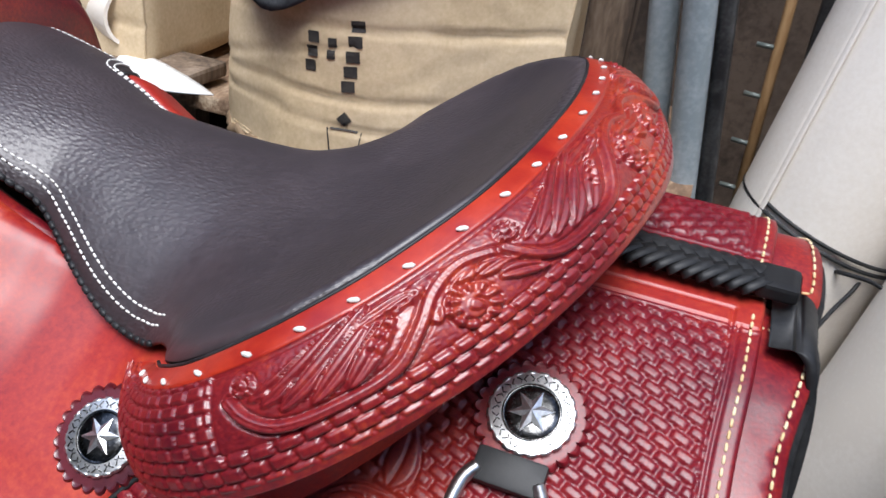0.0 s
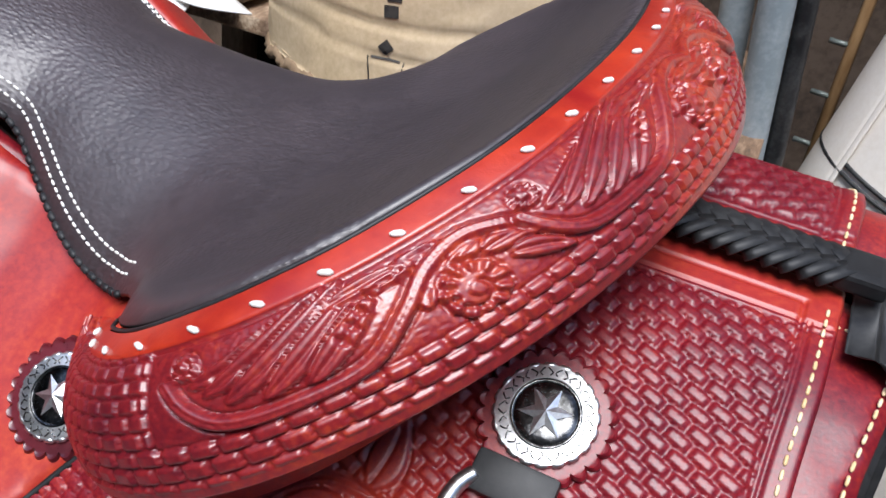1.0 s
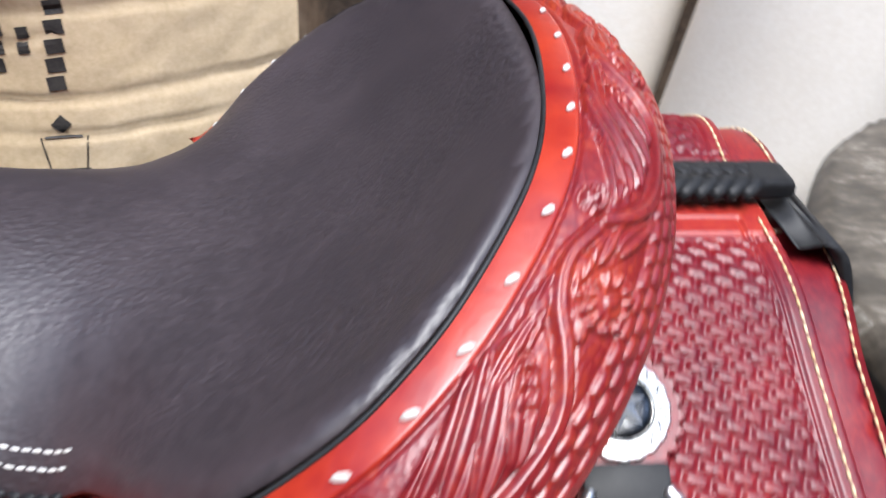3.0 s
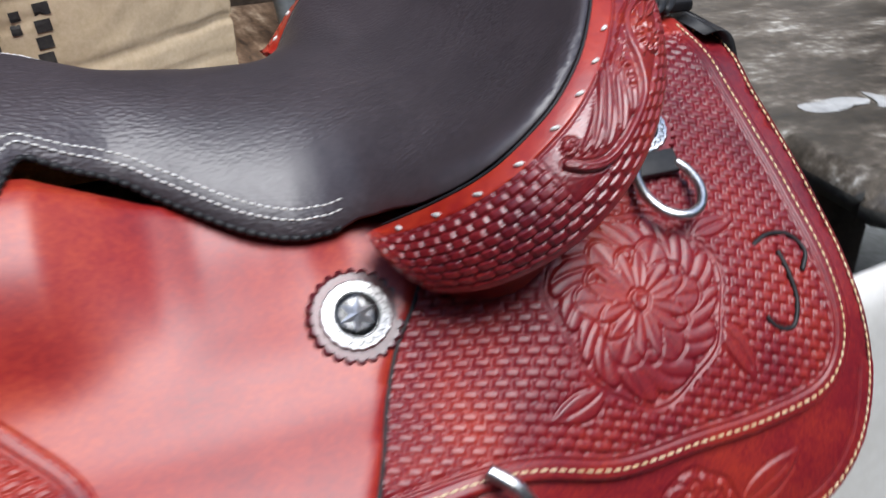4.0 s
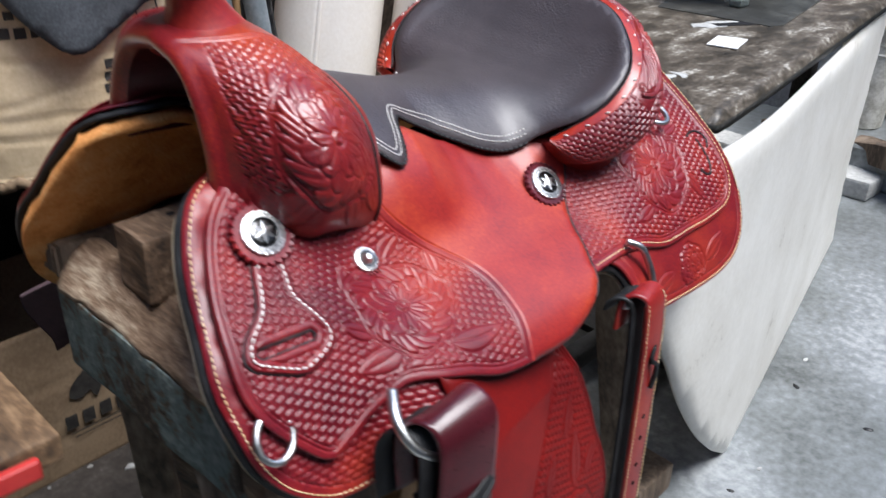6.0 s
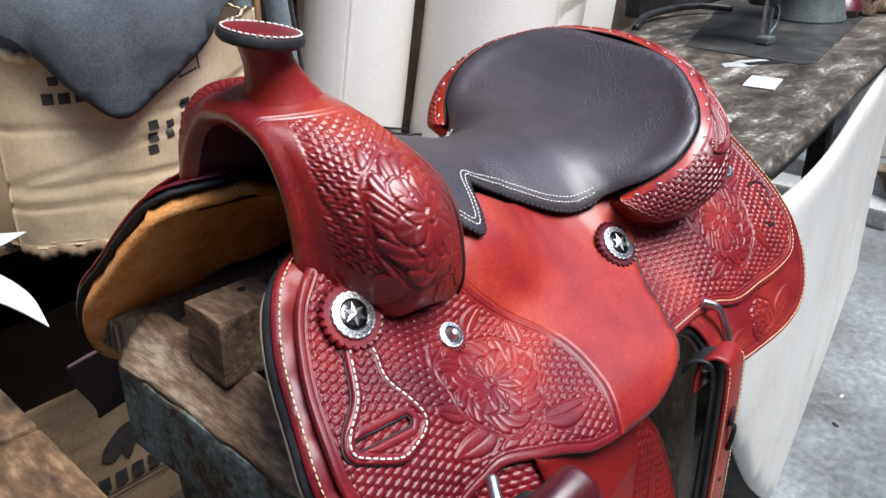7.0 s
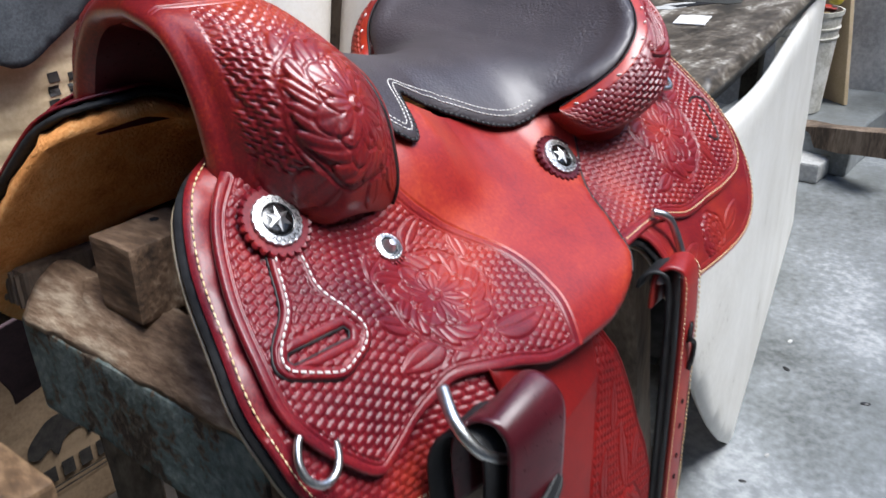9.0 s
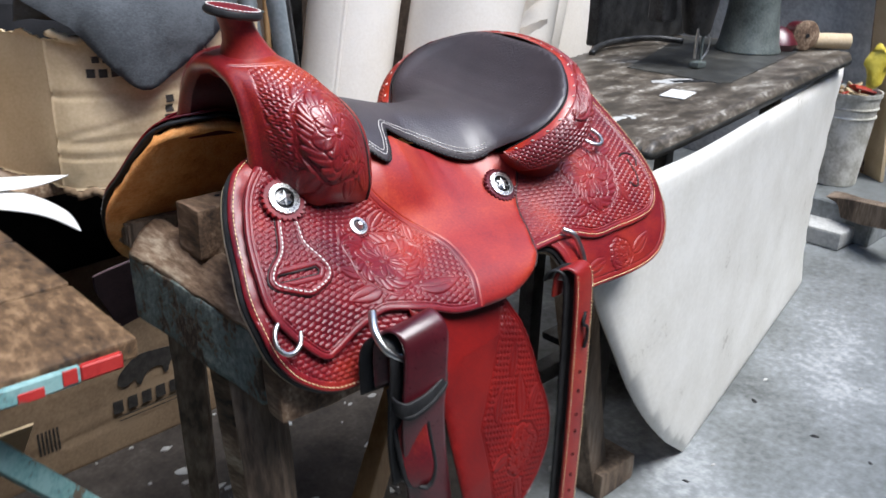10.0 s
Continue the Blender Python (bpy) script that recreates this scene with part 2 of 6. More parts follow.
def box_bm(lo, hi, bevel=0.004, segments=2, m=None, jitter=0.0, cuts=0, seed=1):
    bm = bmesh.new()
    lo, hi = Vector(lo), Vector(hi)
    bmesh.ops.create_cube(bm, size=1.0, matrix=Matrix.Translation((lo + hi) / 2) @ Matrix.Diagonal((*(hi - lo), 1)))
    if cuts:
        bmesh.ops.subdivide_edges(bm, edges=bm.edges[:], cuts=cuts, use_grid_fill=True)
    if bevel:
        es = [e for e in bm.edges if len(e.link_faces) == 2 and e.calc_face_angle(0) > 0.5]
        bmesh.ops.bevel(bm, geom=es, offset=bevel, segments=segments, affect="EDGES", profile=0.6)
    if jitter:
        for v in bm.verts:
            v.co += Vector([noise.noise(v.co * 9 + Vector((seed * 7.1, k * 31.7, 0))) for k in range(3)]) * jitter
    if m is not None:
        bm.transform(m)
    return bm


def smooth_line(pts, n=8, closed=False, corners=()):
    """Catmull-Rom through the points; a corner keeps its angle."""
    p = np.asarray(pts, float)
    c, out = len(p), []
    for i in range(c if closed else c - 1):
        a, b = p[i], p[(i + 1) % c]
        before = p[i - 1] if (closed or i > 0) and i not in corners else a
        after = p[(i + 2) % c] if (closed or i + 2 < c) and (i + 1) % c not in corners else b
        for k in range(n):
            u = k / n
            out.append(0.5 * (2 * a + (b - before) * u + (2 * before - 5 * a + 4 * b - after) * u**2 + (3 * a - before - 3 * b + after) * u**3))
    if not closed:
        out.append(p[-1])
    return np.array(out)


def resample(line, step, closed=False):
    line = np.asarray(line, float)
    if closed:
        line = np.vstack([line, line[:1]])
    d = np.r_[0, np.cumsum(np.linalg.norm(np.diff(line, axis=0), axis=1))]
    n = max(2, int(round(d[-1] / step)))
    at = np.linspace(0, d[-1], n + 1)
    if closed:
        at = at[:-1]
    return np.stack([np.interp(at, d, line[:, k]) for k in range(line.shape[1])], 1)


def tube(points, radius, sides=8, closed=False, flat=1.0, cap=True):
    """Vertices and faces of a round bar along a line; flat squeezes it along the world's y."""
    p = np.asarray(points, float)
    n = len(p)
    r = np.broadcast_to(np.asarray(radius, float), (n,))
    t = (np.roll(p, -1, 0) - np.roll(p, 1, 0)) if closed else np.gradient(p, axis=0)
    t /= np.linalg.norm(t, axis=1)[:, None] + 1e-12
    up = np.array([0.0, 0, 1]) if abs(t[:, 2]).mean() < 0.8 else np.array([0.0, 1, 0])
    verts = []
    for k in range(n):
        a = np.cross(t[k], up)
        a /= np.linalg.norm(a) + 1e-12
        b = np.cross(a, t[k])
        up = b
        for j in range(sides):
            w = 2 * math.pi * j / sides
            verts.append(p[k] + r[k] * (math.cos(w) * a + flat * math.sin(w) * b))
    faces = []
    for k in range(n if closed else n - 1):
        for j in range(sides):
            q = (k + 1) % n
            faces.append((k * sides + j, k * sides + (j + 1) % sides, q * sides + (j + 1) % sides, q * sides + j))
    if cap and not closed:
        faces += [tuple(range(sides))[::-1], tuple((n - 1) * sides + j for j in range(sides))]
    return verts, faces


def joined(pieces):
    """One set of vertices and faces out of many."""
    verts, faces = [], []
    for v, f in pieces:
        o = len(verts)
        verts += list(v)
        faces += [tuple(i + o for i in q) for q in f]
    return verts, faces


def grid_faces(rows, cols, closed=False):
    return [(i * cols + j, i * cols + (j + 1) % cols, (i + 1) * cols + (j + 1) % cols, (i + 1) * cols + j) for i in range(rows - 1) for j in range(cols if closed else cols - 1)]


def turned(profile, sides=32, m=None, name="turned"):
    """A bmesh of a lathe form from (radius, height) pairs, closed at both ends."""
    bm = bmesh.new()
    rings = []
    for r, h in profile:
        if r < 1e-6:
            rings.append([bm.verts.new((0, 0, h))])
        else:
            rings.append([bm.verts.new((r * math.cos(2 * math.pi * k / sides), r * math.sin(2 * math.pi * k / sides), h)) for k in range(sides)])
    for a, b in zip(rings, rings[1:]):
        for k in range(sides):
            q = [a[k % len(a)], a[(k + 1) % len(a)], b[(k + 1) % len(b)], b[k % len(b)]]
            q = list(dict.fromkeys(q))
            if len(q) > 2:
                bm.faces.new(q)
    if m is not None:
        bm.transform(m)
    return bm


def inside(poly, pts):
    x, y = pts[:, 0], pts[:, 1]
    hit = np.zeros(len(pts), bool)
    for (x0, y0), (x1, y1) in zip(poly, np.roll(poly, -1, 0)):
        cross = (y0 > y) != (y1 > y)
        with np.errstate(divide="ignore", invalid="ignore"):
            hit ^= cross & (x < (x1 - x0) * (y - y0) / (y1 - y0) + x0)
    return hit


def away(poly, pts):
    """Distance of points from a closed line."""
    best = np.full(len(pts), 9.0)
    for a, b in zip(poly, np.roll(poly, -1, 0)):
        ab = b - a
        k = np.clip(((pts - a) @ ab) / (ab @ ab + 1e-12), 0, 1)
        best = np.minimum(best, np.hypot(*(pts - a - k[:, None] * ab).T))
    return best


def sheet(outline, place, coarse=0.006, off=0.0, thick=0.004, relief=None, fine=None, holes=(), rim=0.0025, choose=None):
    """A sheet of leather cut to an outline and laid on a form. place(p, h) gives the spot at height h over p. relief(p) gives a
    height and where it needs the fine step. Returns vertices, faces, material index."""
    outline = np.asarray(outline, float)
    edge = resample(outline, max(fine or coarse, 0.0022), True)
    rings = [edge] + [resample(h, 0.002, True) for h in holes]
    bounds = [outline] + [np.asarray(h, float) for h in holes]
    lo, hi = edge.min(0), edge.max(0)

    def grid(step):
        gx, gy = np.meshgrid(np.arange(lo[0], hi[0], step), np.arange(lo[1], hi[1], step * 0.87))
        gx = gx + step / 2 * (np.arange(gx.shape[0])[:, None] % 2)
        return np.stack([gx.ravel(), gy.ravel()], 1)

    def within(g, gap):
        g = g[inside(outline, g)]
        for h in bounds[1:]:
            g = g[~inside(h, g)]
        for r in bounds:
            g = g[away(r, g) > gap]
        return g

    g = within(grid(coarse), coarse * 0.5)
    if relief is not None and fine:
        gf = grid(fine)
        gf = within(gf[relief(gf, True)], fine * 0.6)
        g = g[~relief(g, True)]
        g = np.vstack([g, gf])
    flat = np.vstack(rings + [g])
    links, start = [], 0
    for r in rings:
        links += [(start + k, start + (k + 1) % len(r)) for k in range(len(r))]
        start += len(r)
    v2, _, f2, *_ = geometry.delaunay_2d_cdt([Vector(p) for p in flat], links, [], 1, 1e-7)
    p = np.array([tuple(v) for v in v2])
    tri = [f for f in f2 if len(f) == 3]
    if holes:
        mid = p[np.array(tri)].mean(1)
        keep = np.ones(len(tri), bool)
        for h in rings[1:]:
            keep &= ~inside(h, mid)
        tri = [f for f, k in zip(tri, keep) if k]
    tri = np.array(tri)
    d = np.min([away(r, p) for r in bounds], 0)
    lift = np.sqrt(np.clip(1 - (1 - np.clip(d / rim, 0, 1)) ** 2, 0, 1)) if rim else np.ones(len(p))
    h = off + thick * (0.45 + 0.55 * lift)
    if relief is not None:
        h = h + relief(p) * np.clip((d - 0.001) / 0.002, 0, 1)
    top = place(p, h)
    low = place(p, np.full(len(p), off))
    n = len(p)
    faces = [tuple(f) for f in tri] + [tuple(n + k for k in f[::-1]) for f in tri]
    rim_pairs = {}
    for f in tri:
        for k in range(3):
            e = (f[k], f[(k + 1) % 3])
            if (e[1], e[0]) in rim_pairs:
                del rim_pairs[(e[1], e[0])]
            else:
                rim_pairs[e] = 1
    faces += [(e[1], e[0], n + e[0], n + e[1]) for e in rim_pairs]
    index = np.zeros(len(faces), int)
    if choose is not None:
        index[: len(tri)] = choose(p[tri].mean(1))
    return np.vstack([top, low]), faces, index

# ---- the saddle's form: cross sections of the tree under the leather ----
SECTION_FRONT = np.array([(0, .875), (.0634, .8715), (.0913, .8616), (.1179, .8296), (.1493, .80), (.1921, .7653), (.222, .7295), (.2432, .689), (.262, .6424), (.2766, .5833), (.289, .504)])
SECTION_MID = np.array([(0, .849), (.0711, .8384), (.1139, .8036), (.1442, .7749), (.1803, .7497), (.2197, .7337), (.2561, .7165), (.2761, .692), (.2889, .645), (.301, .5656), (.308, .506)])
SECTION_REAR = np.array([(0, .868), (.0532, .8595), (.095, .8377), (.1372, .812), (.1818, .7804), (.2121, .7517), (.2357, .7194), (.2575, .685), (.2747, .6442), (.2894, .5852), (.3017, .506)])
ARC = np.linspace(0, 0.48, 400)


def section(points):
    d = np.r_[0, np.cumsum(np.hypot(*np.diff(points, axis=0).T))]
    y, z = np.interp(ARC, d, points[:, 0]), np.interp(ARC, d, points[:, 1])
    k = np.ones(25) / 25
    tail = np.arange(1, 13)
    y = np.r_[-y[12:0:-1], y, y[-1] + (y[-1] - y[-2]) * tail]
    z = np.r_[z[12:0:-1], z, z[-1] + (z[-1] - z[-2]) * tail]
    return np.convolve(y, k, "valid"), np.convolve(z, k, "valid")


SECTIONS = [section(q) for q in (SECTION_FRONT, SECTION_MID, SECTION_REAR)]


def ease(a, b, x):
    t = np.clip((np.asarray(x, float) - a) / (b - a), 0, 1)
    return t * t * (3 - 2 * t)


def form(p, h, side=-1):
    """The spot at arc length p[1] down the side, at p[0] along the saddle, h over the tree. side -1: the near side."""
    x, s = p[:, 0], np.abs(p[:, 1])
    a, b = ease(-.34, -.25, x), ease(.0, .12, x)
    share = (1 - a, a * (1 - b), a * b)
    at = lambda q, k: sum(w * np.interp(q, ARC, c[k]) for w, c in zip(share, SECTIONS))
    y, z = at(s, 0), at(s, 1)
    dy, dz = at(s + .004, 0) - at(np.maximum(s - .004, 0), 0), at(s + .004, 1) - at(np.maximum(s - .004, 0), 1)
    n = np.hypot(dy, dz)
    if side > 0:
        bow = 1 - ease(-.34, -.12, x)
        y = y - .033 * ease(.10, .27, s) * bow
        z = z + (.018 * (1 - ease(.0, .24, s)) - .018 * ease(.22, .37, s)) * bow
        z = z + .022 * ease(.0, .07, s) * ease(.05, .18, x) * (1 - ease(.2, .4, s))
    return np.stack([x, side * (y - dz / n * h), z + dy / n * h], 1)


def near(p, h):
    return form(p, h, -1)


def far(p, h):
    return form(p, h, 1)


def grown(outline, by):
    """An outline pushed outward."""
    o = np.asarray(outline, float)
    t = np.roll(o, -1, 0) - np.roll(o, 1, 0)
    n = np.stack([t[:, 1], -t[:, 0]], 1) / (np.linalg.norm(t, axis=1)[:, None] + 1e-9)
    area = (o[:, 0] * np.roll(o[:, 1], -1) - np.roll(o[:, 0], -1) * o[:, 1]).sum()
    return o + n * by * (1 if area > 0 else -1)


# ---- tooling: heights of stamped and carved leather ----
def weave(u, v, lu=.0112, lv=.0060, high=.0020):
    """Basket stamp: staggered flat bars with crisp edges and hatched grounds between their ends."""
    row = np.floor(v / lv)
    fu = (u / lu + .5 * (row % 2)) % 1.0
    fv = (v / lv) % 1.0
    bu = np.clip((.5 - np.abs(fu - .5)) / .08 - .75, 0, 1)
    bv = np.clip((.5 - np.abs(fv - .5)) / .13 - .2, 0, 1)
    hatch = .30 * (bu < .3) * bv * (.5 + .5 * np.sin(fv * 2 * np.pi * 3))
    return high * (bu * bv * (.88 + .12 * np.sin(np.pi * fu)) + hatch - .6)


def carve(d, width=.0008, deep=.0017):
    """A knife cut along a line at distance d."""
    return -deep * np.exp(-((d / width) ** 2))


def blossom(u, v, r0, turn=0.0, high=.0020):
    """A carved six-petalled flower within a swirling wreath of scooped leaves, r0 its outer radius; the height and where it reaches."""
    r, a = np.hypot(u, v) / r0, np.arctan2(v, u) + turn
    wob = 1 + .05 * np.sin(3 * a + 1.3) + .03 * np.sin(7 * a)
    r = r / wob
    six = np.abs(np.cos(3 * a))
    edge = .30 + .33 * six ** .7
    side = np.abs(((6 * a / (2 * np.pi)) % 1) - .5) * 2
    inner = np.clip(r / edge, 0, 1)
    petal = high * (.35 + .65 * inner ** 1.3) * (1 - .55 * np.exp(-((side - 1) / .10) ** 2)) * (.84 + .16 * np.cos(side * 9))
    h = np.where(r < edge, petal, 0)
    sepal = .40 + .36 * np.abs(np.sin(3 * a)) ** .8
    h = np.where((r >= edge) & (r < sepal), high * .55 * (1 - .5 * np.exp(-(side / .12) ** 2)), h)
    phase = (13 * a / (2 * np.pi) + 2.2 * r + .25 * np.sin(2 * a)) % 1.0
    outer = .86 + .14 * np.sin(np.pi * phase) ** .6
    lobe = high * .95 * np.sin(np.pi * phase) ** .5 * (.55 + .45 * np.abs(np.cos(np.pi * phase))) * (.75 + .25 * r)
    lobe = lobe - high * .35 * np.exp(-((phase - .5) / .07) ** 2)
    h = np.where((r >= sepal) & (r < outer), np.where(r > .50, lobe, -.0008), h)
    h = np.where((r >= outer) & (r < 1.0), -.0009, h)
    h += carve((r - edge) * r0, .0008, .0019) * (r < .9) + carve((r - sepal) * r0, .0008, .0017) * (r < .9) + carve((r - outer) * r0, .0008, .0016)
    h = np.where(r < .10, high * (1.05 - .45 * (r < .04)), h)
    h += np.where((r > .10) & (r < .135), -.0014, 0)
    h += carve((r - 1.05) * r0)
    return h, r < 1.09


def leaf(u, v, length, width, bend=0.0, high=.0022):
    """A carved leaf from the origin along u: scooped, with a cut vein and a sharp outline."""
    t = np.clip(u / length, 0, 1)
    w = width * np.sin(np.pi * t ** .8) ** .7 + 1e-6
    c = v - bend * length * t * t
    k = np.abs(c) / w
    on = (u > 0) & (u < length) & (k < 1.22)
    h = high * np.clip(1 - k ** 2, 0, 1) ** .45 * (.52 + .48 * k) * (.55 + .45 * t) - .0016 * np.exp(-((k - 1.08) / .09) ** 2) - .0011 * np.exp(-(c / .0006) ** 2) * (t < .8)
    return np.where(on, h, 0), on


def sprays(u, v, items, high=.0022):
    """Leaves laid over one another: (u0, v0, degrees, length, width, bend)."""
    h, on = np.zeros(len(u)), np.zeros(len(u), bool)
    for u0, v0, deg, length, width, bend in items:
        c, s = math.cos(radians(deg)), math.sin(radians(deg))
        a, b = (u - u0) * c + (v - v0) * s, -(u - u0) * s + (v - v0) * c
        g, m = leaf(a, b, length, width, bend, high)
        h, on = np.where(m, g, h), on | m
    return h, on


def dashes(line, step=.0052, length=.0034, radius=.0007, flat=.7, slant=0.0):
    """Stitches along a line."""
    p = resample(line, step)
    out = []
    for a, b in zip(p, p[1:]):
        d = (b - a) / (np.linalg.norm(b - a) + 1e-9)
        m = (a + b) / 2
        out.append(tube([m - d * length / 2, m - d * length * .3, m + d * length * .3, m + d * length / 2], [radius * .5, radius, radius, radius * .5], 6))
    return joined(out)


def on_form(line, h, side=-1):
    line = np.asarray(line, float)
    return form(line, np.full(len(line), h), side)


saddle = thing("western_saddle", "red tooled leather western saddle with dark brown seat", "saddle", (-.05, 0, .66))

SKIRT_LOW = smooth_line([(-.353, .062), (-.400, .092), (-.425, .140), (-.440, .200), (-.449, .245), (-.444, .292), (-.433, .325), (-.410, .353), (-.37, .375), (-.31, .379), (-.262, .378), (-.235, .355), (-.222, .31), (-.15, .285), (-.05, .275), (.012, .28), (.03, .31), (.036, .35), (.055, .366), (.10, .369), (.163, .371), (.225, .369), (.268, .357), (.295, .330), (.311, .292), (.316, .25), (.314, .18), (.310, .09), (.308, .001), (.2, .001), (.1, .06), (-.02, .07), (-.2, .06)], 8, True, corners=(0, 29, 30))
REAR = smooth_line([(.289, .0012), (.289, .05), (.289, .10), (.293, .16), (.298, .226), (.291, .266), (.268, .290), (.222, .298), (.175, .299), (.12, .300), (.07, .286), (.03, .282), (-.035, .286), (-.04, .16), (.02, .12), (.10, .06), (.165, .0012)], 8, True, corners=(0, 12, 13, 16))
JOCKEY = smooth_line([(-.362, .085), (-.395, .113), (-.418, .165), (-.430, .215), (-.434, .255), (-.424, .284), (-.395, .320), (-.377, .333), (-.362, .330), (-.335, .318), (-.310, .306), (-.286, .298), (-.240, .308), (-.199, .322), (-.155, .326), (-.100, .325), (-.055, .311), (-.028, .293), (-.016, .27), (-.005, .245), (.006, .215), (.018, .19), (.034, .168), (.044, .145), (.04, .115), (-.1, .075), (-.24, .065), (-.32, .07)], 8, True, corners=(0,))
SEAM = smooth_line([(-.162, .345), (-.157, .316), (-.146, .275), (-.152, .221), (-.197, .167), (-.223, .135), (-.25, .08)], 8)


def tooled_front(p):
    return p[:, 0] < np.interp(p[:, 1], SEAM[::-1, 1], SEAM[::-1, 0])


def rear_relief(p, where=False):
    d = away(REAR, p)
    if where:
        return (p[:, 0] > -.02) & (p[:, 1] > .04 * (p[:, 0] < .16))
    h = weave(p[:, 0] * .94 + p[:, 1] * .34, p[:, 1] * .94 - p[:, 0] * .34)
    f, on = blossom(p[:, 0] - .158, (p[:, 1] - .209), .053, .4)
    h = np.where(on, f, h)
    g, m = sprays(p[:, 0], p[:, 1], [(.204, .234, 50, .036, .008, .3), (.119, .251, 150, .032, .008, .3), (.149, .154, -70, .03, .008, -.3), (.209, .179, -20, .03, .007, .2), (.109, .179, 200, .03, .007, .2)])
    h = np.where(m & ~on, g, h)
    # the cut initial near the corner
    for line in ([(.247, .192), (.259, .189), (.273, .192), (.280, .204), (.273, .215)], [(.261, .200), (.263, .216), (.262, .232), (.254, .245), (.243, .243), (.238, .236)]):
        h = h + carve(np.min([np.hypot(*(p - q).T) for q in smooth_line(line, 10)], 0), .0016, .003)
    border = (d < .014) | (p[:, 1] < .029)
    b = carve(d - .0145) + carve(d - .011) * (p[:, 1] > .026) + carve(p[:, 1] - .0265) + carve(p[:, 1] - .030)
    h = np.where(border, 0, h) + b
    return h


def front_relief(p, where=False):
    tool = tooled_front(p)
    ds = np.min([np.hypot(*(p - q).T) for q in resample(SEAM, .001)], 0)
    if where:
        return tool & (p[:, 1] > .10) | (ds < .004)
    d = away(JOCKEY, p)
    h = weave(p[:, 0] * .96 - p[:, 1] * .28, p[:, 1] * .96 + p[:, 0] * .28)
    f, on = blossom((p[:, 0] + .254) / 1.1, p[:, 1] - .229, .048, .2)
    h = np.where(on, f, h)
    g, m = sprays(p[:, 0], p[:, 1], [(-.285, .268, 150, .045, .010, .3), (-.235, .280, 20, .06, .010, -.25), (-.298, .215, -100, .035, .009, .3), (-.245, .176, -50, .035, .009, .3), (-.198, .21, -65, .03, .008, -.3), (-.30, .25, 190, .03, .008, .2), (-.26, .282, 160, .05, .009, -.2)])
    h = np.where(m & ~on, g, h)
    border = np.minimum(d, ds)
    h = np.where((border < .010), 0, h) + carve(border - .0105) + carve(border - .0072)
    h = np.where(tool, h, carve(ds - .001))
    return h


def dip(p):
    """The jockey rises to the fork and sinks along the deep of the seat."""
    k = np.interp(p[:, 0], [-.345, -.29, -.20, -.152, -.125, -.10, -.075, -.04, -.015, .005, .03], [0, .008, .022, .018, .004, -.009, -.016, -.018, -.014, -.004, 0])
    return k * (1 - ease(.10, .19, p[:, 1]))


